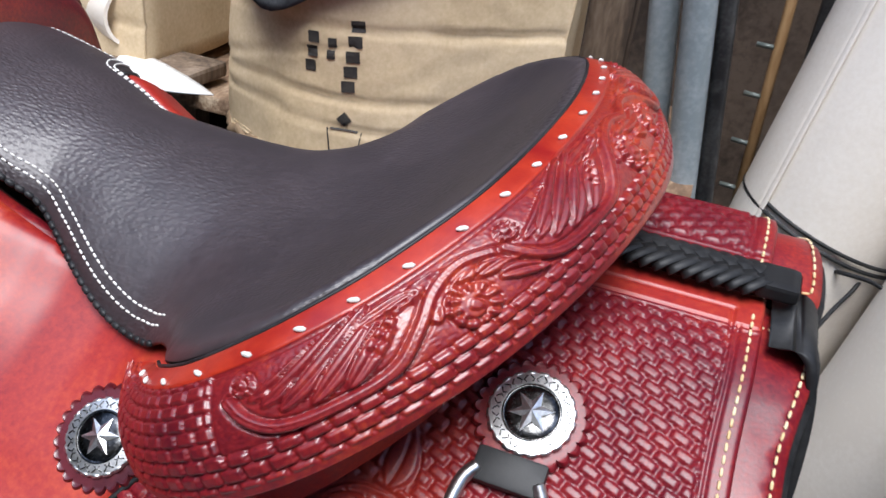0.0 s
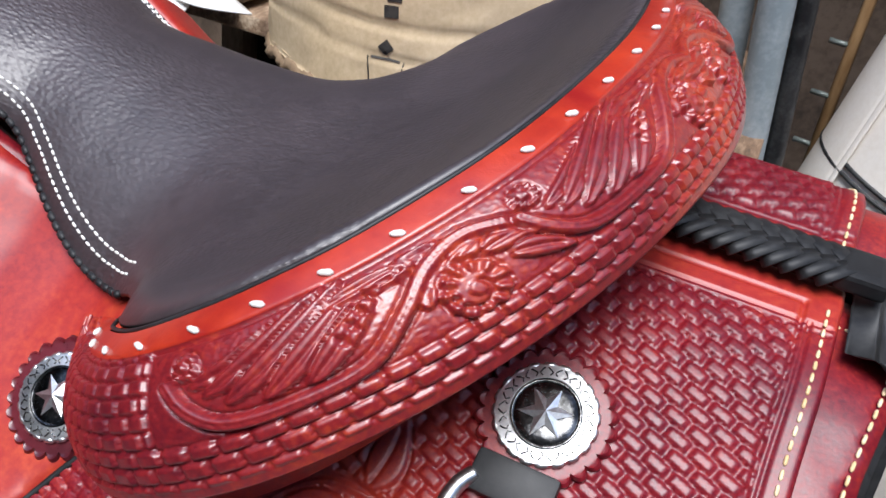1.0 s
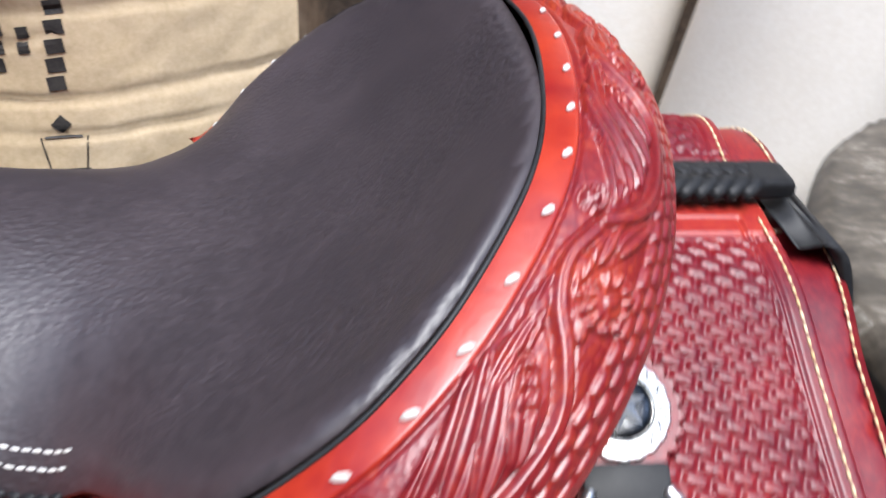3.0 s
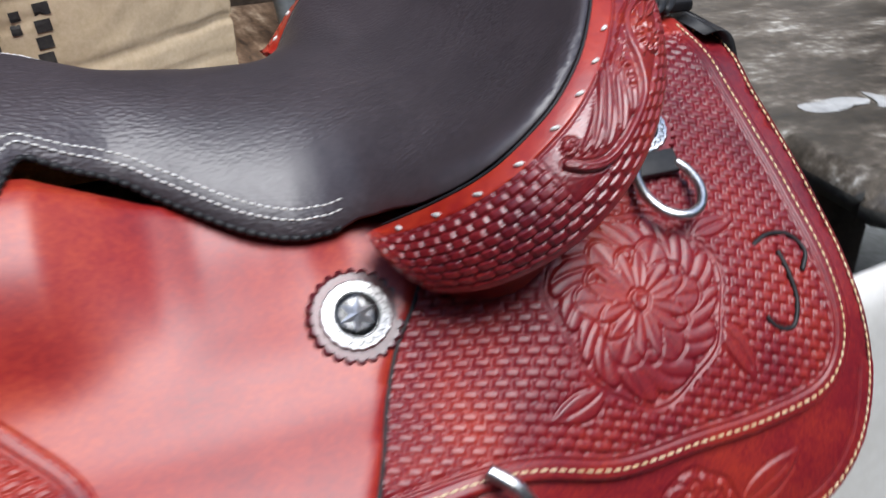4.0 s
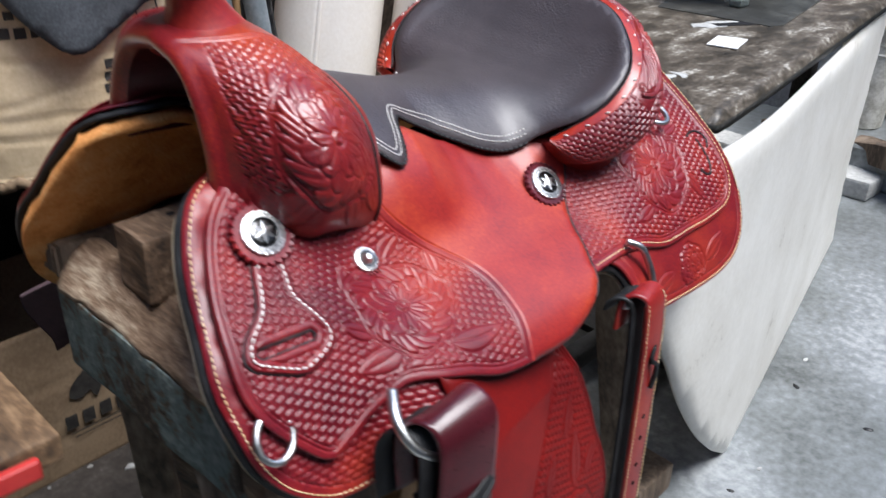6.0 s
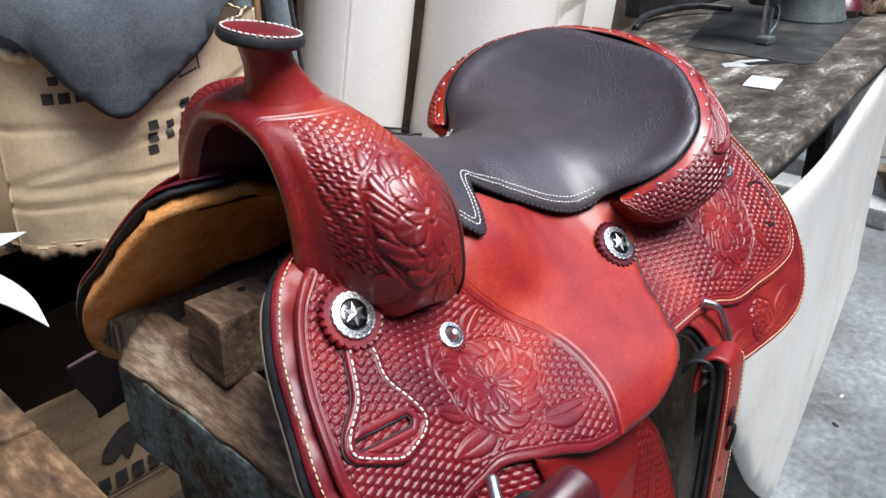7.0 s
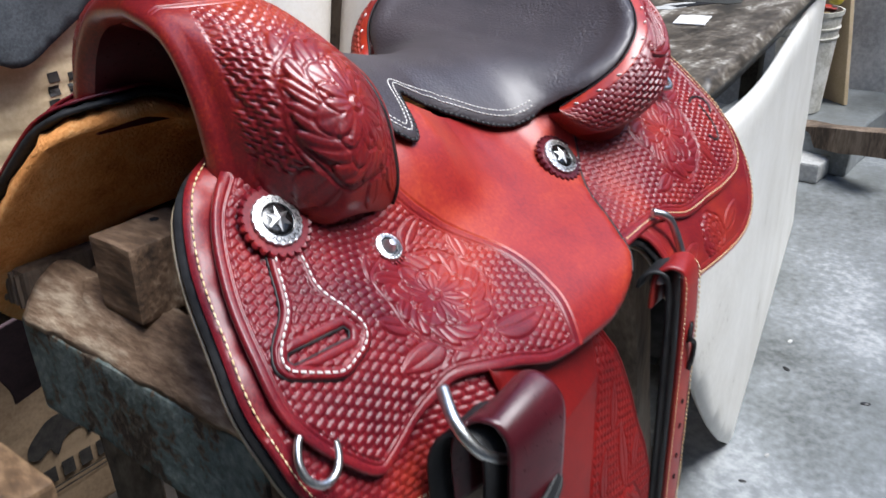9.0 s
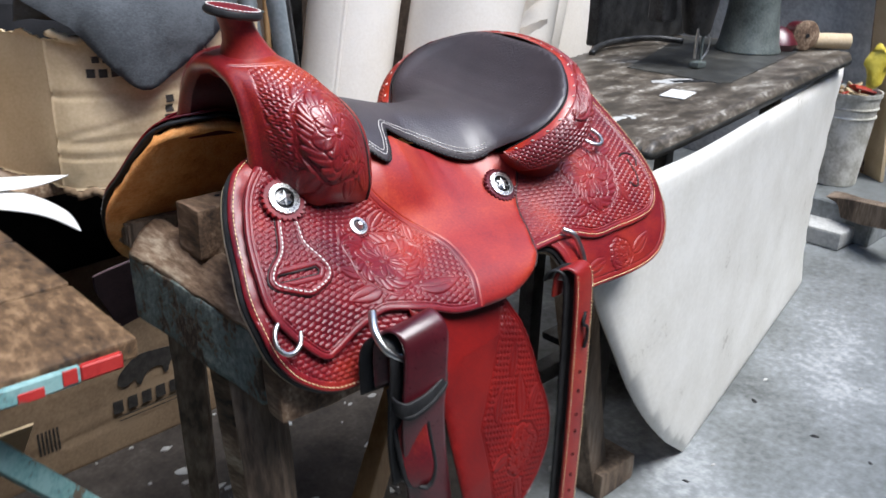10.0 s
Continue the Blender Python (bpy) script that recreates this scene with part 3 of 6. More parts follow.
for side, lay in (("near", near), ("far", far)):
    detail = .0011 if side == "near" else None
    place = lambda p, h, lay=lay: lay(p, h + dip(p))
    # lining, felt and lower skirt
    v, f, k = sheet(grown(SKIRT_LOW, .003), place, .010, *((-.013, .006) if side == "near" else (-.024, .017)), rim=.003 if side == "near" else .008)
    put("fleece_lining", mesh_of("fleece_lining", local(v, saddle), f, [FELT if side == "near" else FLEECE]), saddle, "tan suede fleece lining")
    v, f, k = sheet(grown(SKIRT_LOW, .0035), place, .010, -.007, .008, rim=.0015)
    put("felt_layer", mesh_of("felt_layer", local(v, saddle), f, [BLACK]), saddle, "black felt edge layer")
    low_rel = None
    if side == "near":
        def low_rel(p, where=False):
            if where:
                return (p[:, 1] > .27) & (p[:, 0] < -.26) | (p[:, 1] > .28) & (p[:, 0] > .0)
            d = away(SKIRT_LOW, p)
            h = weave(p[:, 0], p[:, 1])
            f, on = blossom(p[:, 0] - .17, p[:, 1] - .338, .026, 0, .0018)
            g, m = sprays(p[:, 0], p[:, 1], [(.13, .335, 165, .05, .009, .1), (.2, .34, -20, .05, .009, -.1)], .0016)
            h = np.where(on, f, np.where(m, g, np.where(p[:, 0] > -.1, 0, h)))
            return np.where(d < .012, 0, h) + carve(d - .0125)
    v, f, k = sheet(SKIRT_LOW, place, .008, .001, .0045, relief=low_rel, fine=.0013 if low_rel else None)
    put("lower_skirt", mesh_of("lower_skirt", local(v, saddle), f, [RED]), saddle, "stitched red lower skirt")
    v, f, k = sheet(REAR, place, .007, .0075, .0045, relief=rear_relief, fine=detail or .0015, choose=lambda m: (m[:, 1] < .026).astype(int))
    put("rear_jockey", mesh_of("rear_jockey", local(v, saddle), f, [RED, RED_SMOOTH], k), saddle, "basket-stamped rear jockey with carved flower")
    v, f, k = sheet(JOCKEY, place, .006, .0105, .0042, relief=front_relief if detail else None, fine=detail, choose=lambda m: (~tooled_front(m)).astype(int))
    put("seat_jockey", mesh_of("seat_jockey", local(v, saddle), f, [RED, RED_SMOOTH], k), saddle, "smooth and basket-stamped seat jockey")
    # edge stitching
    s = -1 if side == "near" else 1
    inner = grown(SKIRT_LOW, -.005)
    front_run = inner[(inner[:, 0] < -.245) & (inner[:, 1] > .06)]
    rear_run = inner[(inner[:, 0] > .04) & (inner[:, 1] > .012)]
    for run in (front_run, rear_run)[0 if s < 0 else 1:]:
        v, f = dashes(on_form(resample(run, .004), .0058, s), .0058, .0042, .0008)
        solid("stitching", v, f, GOLD_THREAD, saddle, "cream stitching")
    inner = grown(REAR, -.0055)
    run = inner[(inner[:, 0] > -.02) & ((inner[:, 1] > .275) | (inner[:, 0] > .25)) & (inner[:, 1] > .012)]
    v, f = dashes(on_form(resample(run, .004), .0122, s), .0058, .0042, .0008)
    solid("stitching", v, f, GOLD_THREAD, saddle, "cream stitching")

# the burnished black edge where the smooth jockey ends over the rear skirt, and the cut initial
line = JOCKEY[(JOCKEY[:, 0] > -.045) & (JOCKEY[:, 1] > .14)]
line = line[np.argsort(line[:, 1])]
v, f = tube(form(line, dip(line) + .0118), .0016, 8)
solid("edge_line", v, f, BLACK, saddle, "black burnished jockey edge")
for line in ([(.245, .194), (.259, .189), (.273, .192), (.280, .204), (.273, .215)], [(.261, .200), (.263, .216), (.262, .232), (.254, .245), (.243, .243), (.238, .236)]):
    v, f = tube(on_form(smooth_line(line, 8), .0112), .0016, 8)
    solid("cut_initial", v, f, BLACK, saddle, "black cut initial")

# ---- fork, gullet and horn ----
FORK_FRONT = np.array([(.1050, .864), (.102, .877), (.090, .912), (.070, .946), (.042, .970), (0, .978)])
FORK_MID = np.array([(.1480, .8250), (.1640, .8470), (.1716, .8811), (.1609, .9154), (.1325, .9452), (.0909, .964), (.0458, .9765), (0, .980)])
FORK_BACK = np.array([(.136, .806), (.144, .832), (.140, .8615), (.129, .891), (.108, .913), (.074, .927), (.036, .934), (0, .935)])
GULLET = np.array([(.076, .850), (.072, .885), (.060, .921), (.039, .946), (0, .957)])


def arch(half, n=72):
    one = smooth_line(half, 12)
    two = one[::-1][1:] * (-1, 1)
    return resample(np.vstack([one, two]), 1e-4 + np.linalg.norm(np.diff(np.vstack([one, two]), axis=0), axis=1).sum() / n)[: n + 1]


n_arch = 460
fr, mi, ba, gu = (arch(a, n_arch)[: n_arch + 1] for a in (FORK_FRONT, FORK_MID, FORK_BACK, GULLET))
cols = min(len(a) for a in (fr, mi, ba, gu))
fr, mi, ba, gu = (a[np.linspace(0, len(a) - 1, cols).round().astype(int)] for a in (fr, mi, ba, gu))
xs = np.r_[np.linspace(-.366, -.31, 50), np.linspace(-.31, -.238, 62)[1:]]
fork_v = []
for x in xs:
    if x <= -.31:
        t = (x + .366) / .056
        c = fr + (mi - fr) * math.sin(t * math.pi / 2) ** .9
    else:
        t = (x + .31) / .072
        c = mi + (ba - mi) * (1 - math.cos(t * math.pi / 2))
    for j, (y, z) in enumerate(c):
        fork_v.append((x, -y, z))
fork_v = np.array(fork_v)
grid = fork_v.reshape(len(xs), cols, 3)
nrm = np.cross(np.gradient(grid, axis=0), np.gradient(grid, axis=1))
nrm /= np.linalg.norm(nrm, axis=2)[:, :, None] + 1e-12
if (nrm[:, cols // 2, 2]).mean() < 0:
    nrm = -nrm
arc = np.linalg.norm(np.diff(grid, axis=1), axis=2).mean(0).cumsum()
arc = np.r_[0, arc]
aa, xx = np.meshgrid(arc, xs)
total = arc[-1]
p = np.stack([xx.ravel(), np.minimum(aa, total - aa).ravel()], 1)
from_front = np.vstack([np.zeros((1, cols)), np.linalg.norm(np.diff(grid, axis=0), axis=2).cumsum(0)]).ravel()
h = weave(p[:, 1], from_front, .0108, .0060, .0022)
f1, on = blossom((p[:, 0] + .298) / .95, (p[:, 1] - .092) / 1.15, .048, .3, .0021)
h = np.where(on, f1, h)
g, m = sprays(p[:, 0], p[:, 1], [(-.325, .052, -120, .045, .010, .2), (-.29, .045, -60, .04, .010, -.2), (-.335, .085, -100, .04, .008, .2), (-.262, .055, -80, .035, .008, .2), (-.33, .128, 60, .03, .008, .3), (-.27, .128, 120, .03, .008, -.3)])
h = np.where(m & ~on, g, h)
h = np.where((p[:, 1] < .035) & ~m & ~on, 0, h)
edge = from_front
h = np.where((edge < .016) | (p[:, 0] > -.247), 0, h) + carve(edge - .017) + carve(edge - .021)
h = np.where(p[:, 1] > total / 2 - .052, 0, h) + carve(p[:, 1] - (total / 2 - .05)) + carve(p[:, 1] - (total / 2 - .045))
grid = grid + nrm * h.reshape(len(xs), cols, 1)
lip = []
for k in range(1, 8):
    t = k / 7
    c = fr + (gu - fr) * t
    for y, z in c:
        lip.append((-.366 - .010 * math.sin(math.pi * t) ** .8, -y, z))
cap_back = []
for x, k in ((-.2205, .55), (-.2215, .75), (-.2235, .88), (-.227, .95), (-.232, .985)):
    cap_back += [(x, -y * k, .84 + (z - .84) * k) for y, z in ba]
rings = np.vstack([np.array(cap_back), grid[::-1].reshape(-1, 3), np.array(lip)])
fork_f = grid_faces(len(xs) + 12, cols)
fork = put("fork", mesh_of("fork", local(rings, saddle), fork_f, [RED_MID]), saddle, "carved red swell fork with arched gullet")
v, f = tube(grid[-1][4:-4] + (.001, 0, -.001), .0016, 6)
solid("fork_edge", v, f, BLACK, saddle, "black fork edge")
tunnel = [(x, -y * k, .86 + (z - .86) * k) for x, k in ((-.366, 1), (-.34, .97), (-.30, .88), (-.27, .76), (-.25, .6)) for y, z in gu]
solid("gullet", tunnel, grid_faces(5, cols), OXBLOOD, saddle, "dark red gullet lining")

neck = []
for cx, cz, r in ((-.314, .950, .054), (-.317, .966, .042), (-.321, .977, .034), (-.326, .989, .027), (-.332, 1.002, .0225), (-.337, 1.013, .021), (-.340, 1.022, .0215)):
    neck += [(cx + r * math.cos(a) * 1.05, r * math.sin(a) * .95, cz - .08 * r * math.cos(a)) for a in np.linspace(0, 2 * math.pi, 29)[:-1]]
horn_neck = solid("horn_neck", neck, grid_faces(7, 28, True), RED_SMOOTH, saddle, "red leather horn neck")
tilt = Matrix.Translation((-.342, 0, 1.028)) @ Matrix.Rotation(radians(8), 4, "Y") @ Matrix.Diagonal((.97, .92, .72, 1))
from_bm("horn_edge", turned([(0, -.008), (.026, -.008), (.034, -.0065), (.037, -.0025), (.0372, .002), (.0355, .006), (.033, .0075), (0, .0075)], 40, tilt), BLACK, saddle, "black leather horn edge")
cap = from_bm("horn_cap", turned([(.0345, .0062), (.033, .0082), (.028, .0092), (.015, .0105), (0, .0108)], 40, tilt), RED, saddle, "red horn cap")
ring = [(.0335 * math.cos(a), .0335 * math.sin(a), .0086) for a in np.linspace(0, 2 * math.pi, 60)]
v, f = dashes([tilt @ Vector(q) for q in ring], .0056, .0044, .0009)
solid("lacing", v, f, THREAD, saddle, "white horn lacing")

# ---- seat ----
KX = np.array([-.26, -.2, -.185, -.172, -.152, -.13, -.11, -.09, -.07, -.05, -.03, -.015, 0, .01, .02, .045, .069, .094, .113, .135, .158, .169, .18])
EDGE_Y = np.array([.127, .122, .1205, .1035, .0675, .068, .0655, .075, .087, .0975, .1055, .111, .117, .123, .130, .159, .171, .170, .161, .139, .101, .058, .03])
EDGE_Z = np.array([.858, .852, .849, .858, .873, .860, .848, .838, .830, .822, .817, .815, .819, .825, .831, .857, .877, .897, .911, .926, .943, .951, .956])
MID_X = np.array([-.263, -.203, -.153, -.103, -.053, -.003, .042, .066, .091, .11, .132, .155, .169, .18])
MID_H = np.array([.918, .900, .889, .877, .868, .864, .866, .870, .880, .891, .909, .932, .947, .956])


def seat_place(p, h):
    x, y = p[:, 0], np.abs(p[:, 1])
    e, ez, c = np.interp(x, KX, EDGE_Y), np.interp(x, KX, EDGE_Z), np.interp(x, MID_X, MID_H)
    k = np.clip(y / e, 0, 1.15)
    z = c + (ez - c) * k ** 2.3 + .0025 * np.exp(-((k - .90) / .06) ** 2) * ease(.02, .06, x) * (1 - ease(.13, .16, x))
    return np.stack([x, p[:, 1], z + h], 1)


half = [(-.234, -.004), (-.235, -.05), (-.230, -.085), (-.216, -.106), (-.197, -.120), (-.184, -.1195), (-.172, -.103), (-.160, -.078), (-.152, -.067), (-.13, -.0675), (-.11, -.065), (-.09, -.0745), (-.07, -.0865), (-.05, -.097), (-.03, -.105), (-.012, -.1105), (.004, -.1165), (.015, -.1205), (.026, -.1315), (.045, -.156), (.069, -.168), (.094, -.1675), (.113, -.1585), (.135, -.1365), (.158, -.0985), (.1685, -.056), (.172, -.02)]
sharp = (8, 16, 17)
SEAT_EDGE = smooth_line(half + [(x, -y) for x, y in half[::-1]], 6, True, corners=sharp + tuple(2 * len(half) - 1 - i for i in sharp))
v, f, k = sheet(SEAT_EDGE, seat_place, .006, .0, .005, rim=.006)
seat = put("seat", mesh_of("seat", local(v, saddle), f, [SEAT]), saddle, "padded dark brown leather seat")
for sgn in (-1, 1):
    run = smooth_line(half[:17], 8, corners=(8,))
    v, f = dashes(seat_place(run * (1, 1 if sgn < 0 else -1), np.full(len(run), .0012)), .0062, .0060, .0021)
    solid("edge_lacing", v, f, BLACK, seat, "black laced seat edge")
    for gap in (.005, .0095):
        t = np.gradient(run, axis=0)
        nr = np.stack([-t[:, 1], t[:, 0]], 1) / np.linalg.norm(t, axis=1)[:, None]
        q = run + nr * gap
        q = q[(q[:, 1] > run[:, 1] - .02)] * (1, 1 if sgn < 0 else -1)
        line = seat_place(q, np.full(len(q), .0052))
        v, f = dashes(line, .0046, .0033, .0007)
        solid("stitching", v, f, THREAD, seat, "white double stitching")

# ---- cantle roll ----
LACE = np.array([(.022, -.134, .832), (.045, -.159, .857), (.069, -.171, .877), (.094, -.170, .897), (.113, -.161, .911), (.135, -.139, .926), (.158, -.101, .943), (.169, -.058, .951), (.174, 0, .955)])
ROLL = np.array([(.026, -.161, .806), (.061, -.191, .820), (.095, -.204, .841), (.127, -.198, .860), (.157, -.178, .879), (.186, -.143, .897), (.208, -.099, .912), (.222, -.049, .921), (.227, 0, .924)])


def round_back(half_line):
    return smooth_line(np.vstack([half_line, half_line[::-1][1:] * (1, -1, 1)]), 24)


la, ro = round_back(LACE), round_back(ROLL)
tn = np.gradient(la, axis=0)
out = np.cross(tn, ro - la)
out /= np.linalg.norm(out, axis=1)[:, None]
if out[len(la) // 2, 2] < 0:
    out = -out
run_len = np.r_[0, np.cumsum(np.linalg.norm(np.diff((la + ro) / 2, axis=0), axis=1))]
n_w = 90
roll_v = []
for i in range(len(la)):
    end = min(run_len[i], run_len[-1] - run_len[i])
    shrink = math.sqrt(max(0.02, 1 - max(0, 1 - end / .022) ** 2))
    for j in range(n_w):
        w = j / (n_w - 1)
        ws = w * shrink
        q = la[i] + (ro[i] - la[i]) * ws + out[i] * .013 * math.sin(math.pi * min(1, w * .93 + .02)) ** .8
        roll_v.append(q)
gridr = np.array(roll_v).reshape(len(la), n_w, 3)
# finer along the run
fine_n = 860
at = np.linspace(0, run_len[-1], fine_n)
gridr = np.stack([[np.interp(at, run_len, gridr[:, j, k]) for k in range(3)] for j in range(n_w)], 0).transpose(2, 0, 1)
nr = np.cross(np.gradient(gridr, axis=0), np.gradient(gridr, axis=1))
nr /= np.linalg.norm(nr, axis=2)[:, :, None] + 1e-12
if nr[fine_n // 2, n_w // 3, 2] < 0:
    nr = -nr
wid = .062
uu, vv = np.meshgrid(at, np.linspace(0, wid, n_w), indexing="ij")
u, v_ = np.minimum(uu, run_len[-1] - uu).ravel(), vv.ravel()
floral = (u > .104) & (v_ < .0440)
stipple = np.array([noise.noise(Vector((a * 900, b * 900, 0))) for a, b in zip(u, v_)]) * .00035 - .0010
h = np.where(floral, stipple, weave(u, v_, .0092, .0062, .0019))
UNIT = .118
STEM = smooth_line([(-.004, .024), (.002, .033), (.012, .0400), (.030, .0420), (.052, .0405), (.068, .031), (.082, .0215), (.098, .0180), (.114, .024)], 12)
for k in range(3):
    du = u - .117 - UNIT * k
    items = [(.004, .026, -12, .050, .0036, -.10), (.008, .030, -20, .052, .0040, -.06), (.014, .034, -24, .052, .0042, -.04), (.024, .037, -28, .046, .0042, -.02), (.036, .0385, -32, .036, .0040, 0), (.062, .020, -16, .032, .0030, .16), (.050, .018, -10, .030, .0028, .14), (.074, .0335, -62, .013, .0034, .45), (.080, .0285, -48, .016, .0040, .42), (.088, .0255, -30, .020, .0042, .40), (.098, .0265, -8, .022, .0042, .35), (.104, .0320, 14, .020, .0038, .25)]
    g, m = sprays(du, v_, items, .0032)
    h = np.where(m & floral, g, h)
    d = np.full(len(u), 9.0)
    close = floral & (du > -.012) & (du < .124)
    d[close] = np.min([np.hypot(du[close] - a, v_[close] - b) for a, b in STEM], 0)
    h = np.where(d < .0026, .0022 * np.clip(1 - (d / .0028) ** 2, 0, 1) - .0013 * np.exp(-(d / .0005) ** 2), h)
    h = h - .0017 * np.exp(-((d - .0031) / .0006) ** 2)
    for cu, cv, rad in ((.089, .0355, .0108), (.003, .0185, .0050)):
        r, a = np.hypot(du - cu, v_ - cv), np.arctan2(v_ - cv, du - cu)
        turn = (a / (2 * np.pi) + .15) % 1
        coil = .0008 + .0010 * np.cos(a * 11) * (r > rad * .55) + .0010 * (r < rad * .22) - .0019 * np.exp(-((r - rad * (.25 + .68 * turn)) / .0006) ** 2)
        h = np.where((r < rad) & floral, coil, h) - .0017 * np.exp(-((r - rad) / .0006) ** 2) * floral
    for q in range(4):
        a, b = du - .050 - .0045 * q, v_ - .0300 + .0032 * q
        h = h - .0018 * np.exp(-((np.abs(a - b * .5) + np.abs(b + a * .3) * .5 - .001) / .0007) ** 2) * ((np.abs(a) < .003) & (np.abs(b) < .003))
h = h + carve(v_ - .0445, .0007, .0013) * (u > .104) + carve(u - .104, .0007, .0010) * (v_ < .044)
h = np.where(v_ < .010, 0, h) + carve(v_ - .0105, .0008, .0012)
h = np.where(v_ > wid - .004, 0, h)
gridr = gridr + nr * h.reshape(fine_n, n_w, 1)
# the underside turns back to the cantle
under = []
mid_c = np.array([.06, 0, 0])
for i in range(fine_n):
    e = gridr[i, -1]
    inn = np.array([mid_c[0] - e[0], -e[1], 0])
    inn /= np.linalg.norm(inn)
    under.append([e + inn * .010 + (0, 0, -.004), e + inn * .028 + (0, 0, -.012), e + inn * .034 + (0, 0, -.045)])
full = np.concatenate([gridr, np.array(under)], 1)
roll_f = grid_faces(fine_n, n_w + 3)
roll = put("cantle_roll", mesh_of("cantle_roll", local(full.reshape(-1, 3), saddle), roll_f, [RED_MID, RED_EDGE], [1 if min(q) % (n_w + 3) < 14 else 0 for q in roll_f]), saddle, "carved red cantle roll with orange edge")
pieces = []
for s_at in np.arange(.018, run_len[-1] - .01, .0262):
    i = int(np.argmin(abs(at - s_at)))
    a, b, c = gridr[i, 10], gridr[min(i + 1, fine_n - 1), 10], gridr[i, 16]
    d = (b - a) / (np.linalg.norm(b - a) + 1e-9)
    d = d + .6 * (gridr[i, 16] - gridr[i, 6]) / np.linalg.norm(gridr[i, 16] - gridr[i, 6])
    d /= np.linalg.norm(d)
    m = a + nr[i, 10] * .0006
    v, f = tube([m - d * .0026, m - d * .0013, m + d * .0014, m + d * .0025], [.0005, .0011, .0012, .0004], 8)
    solid("lace", v, f, THREAD, roll, "white rawhide lace")
# black piping between the seat and the roll
v, f = tube(resample(la, .004) + (0, 0, .0010), .0009, 8)
solid("piping", v, f, BLACK, saddle, "black seat piping")


# ---- conchos ----
def frame_on(x, s, h, side=-1, spin=0.0):
    """A turned pose at a spot of the form: z outward, y up the side."""
    p = np.array([(x, s), (x, s + .004)])
    a, b = form(p, np.full(2, h), side)
    down = Vector(b - a).normalized()
    along = Vector((1, 0, 0))
    outw = along.cross(-down) if side < 0 else (-down).cross(along)
    outw.normalize()
    m = Matrix((along, -down, along.cross(-down))).transposed().to_4x4()
    if side > 0:
        m = Matrix((-along, -down, (-along).cross(-down))).transposed().to_4x4()
    return Matrix.Translation(a) @ m @ Matrix.Rotation(radians(spin), 4, "Z")


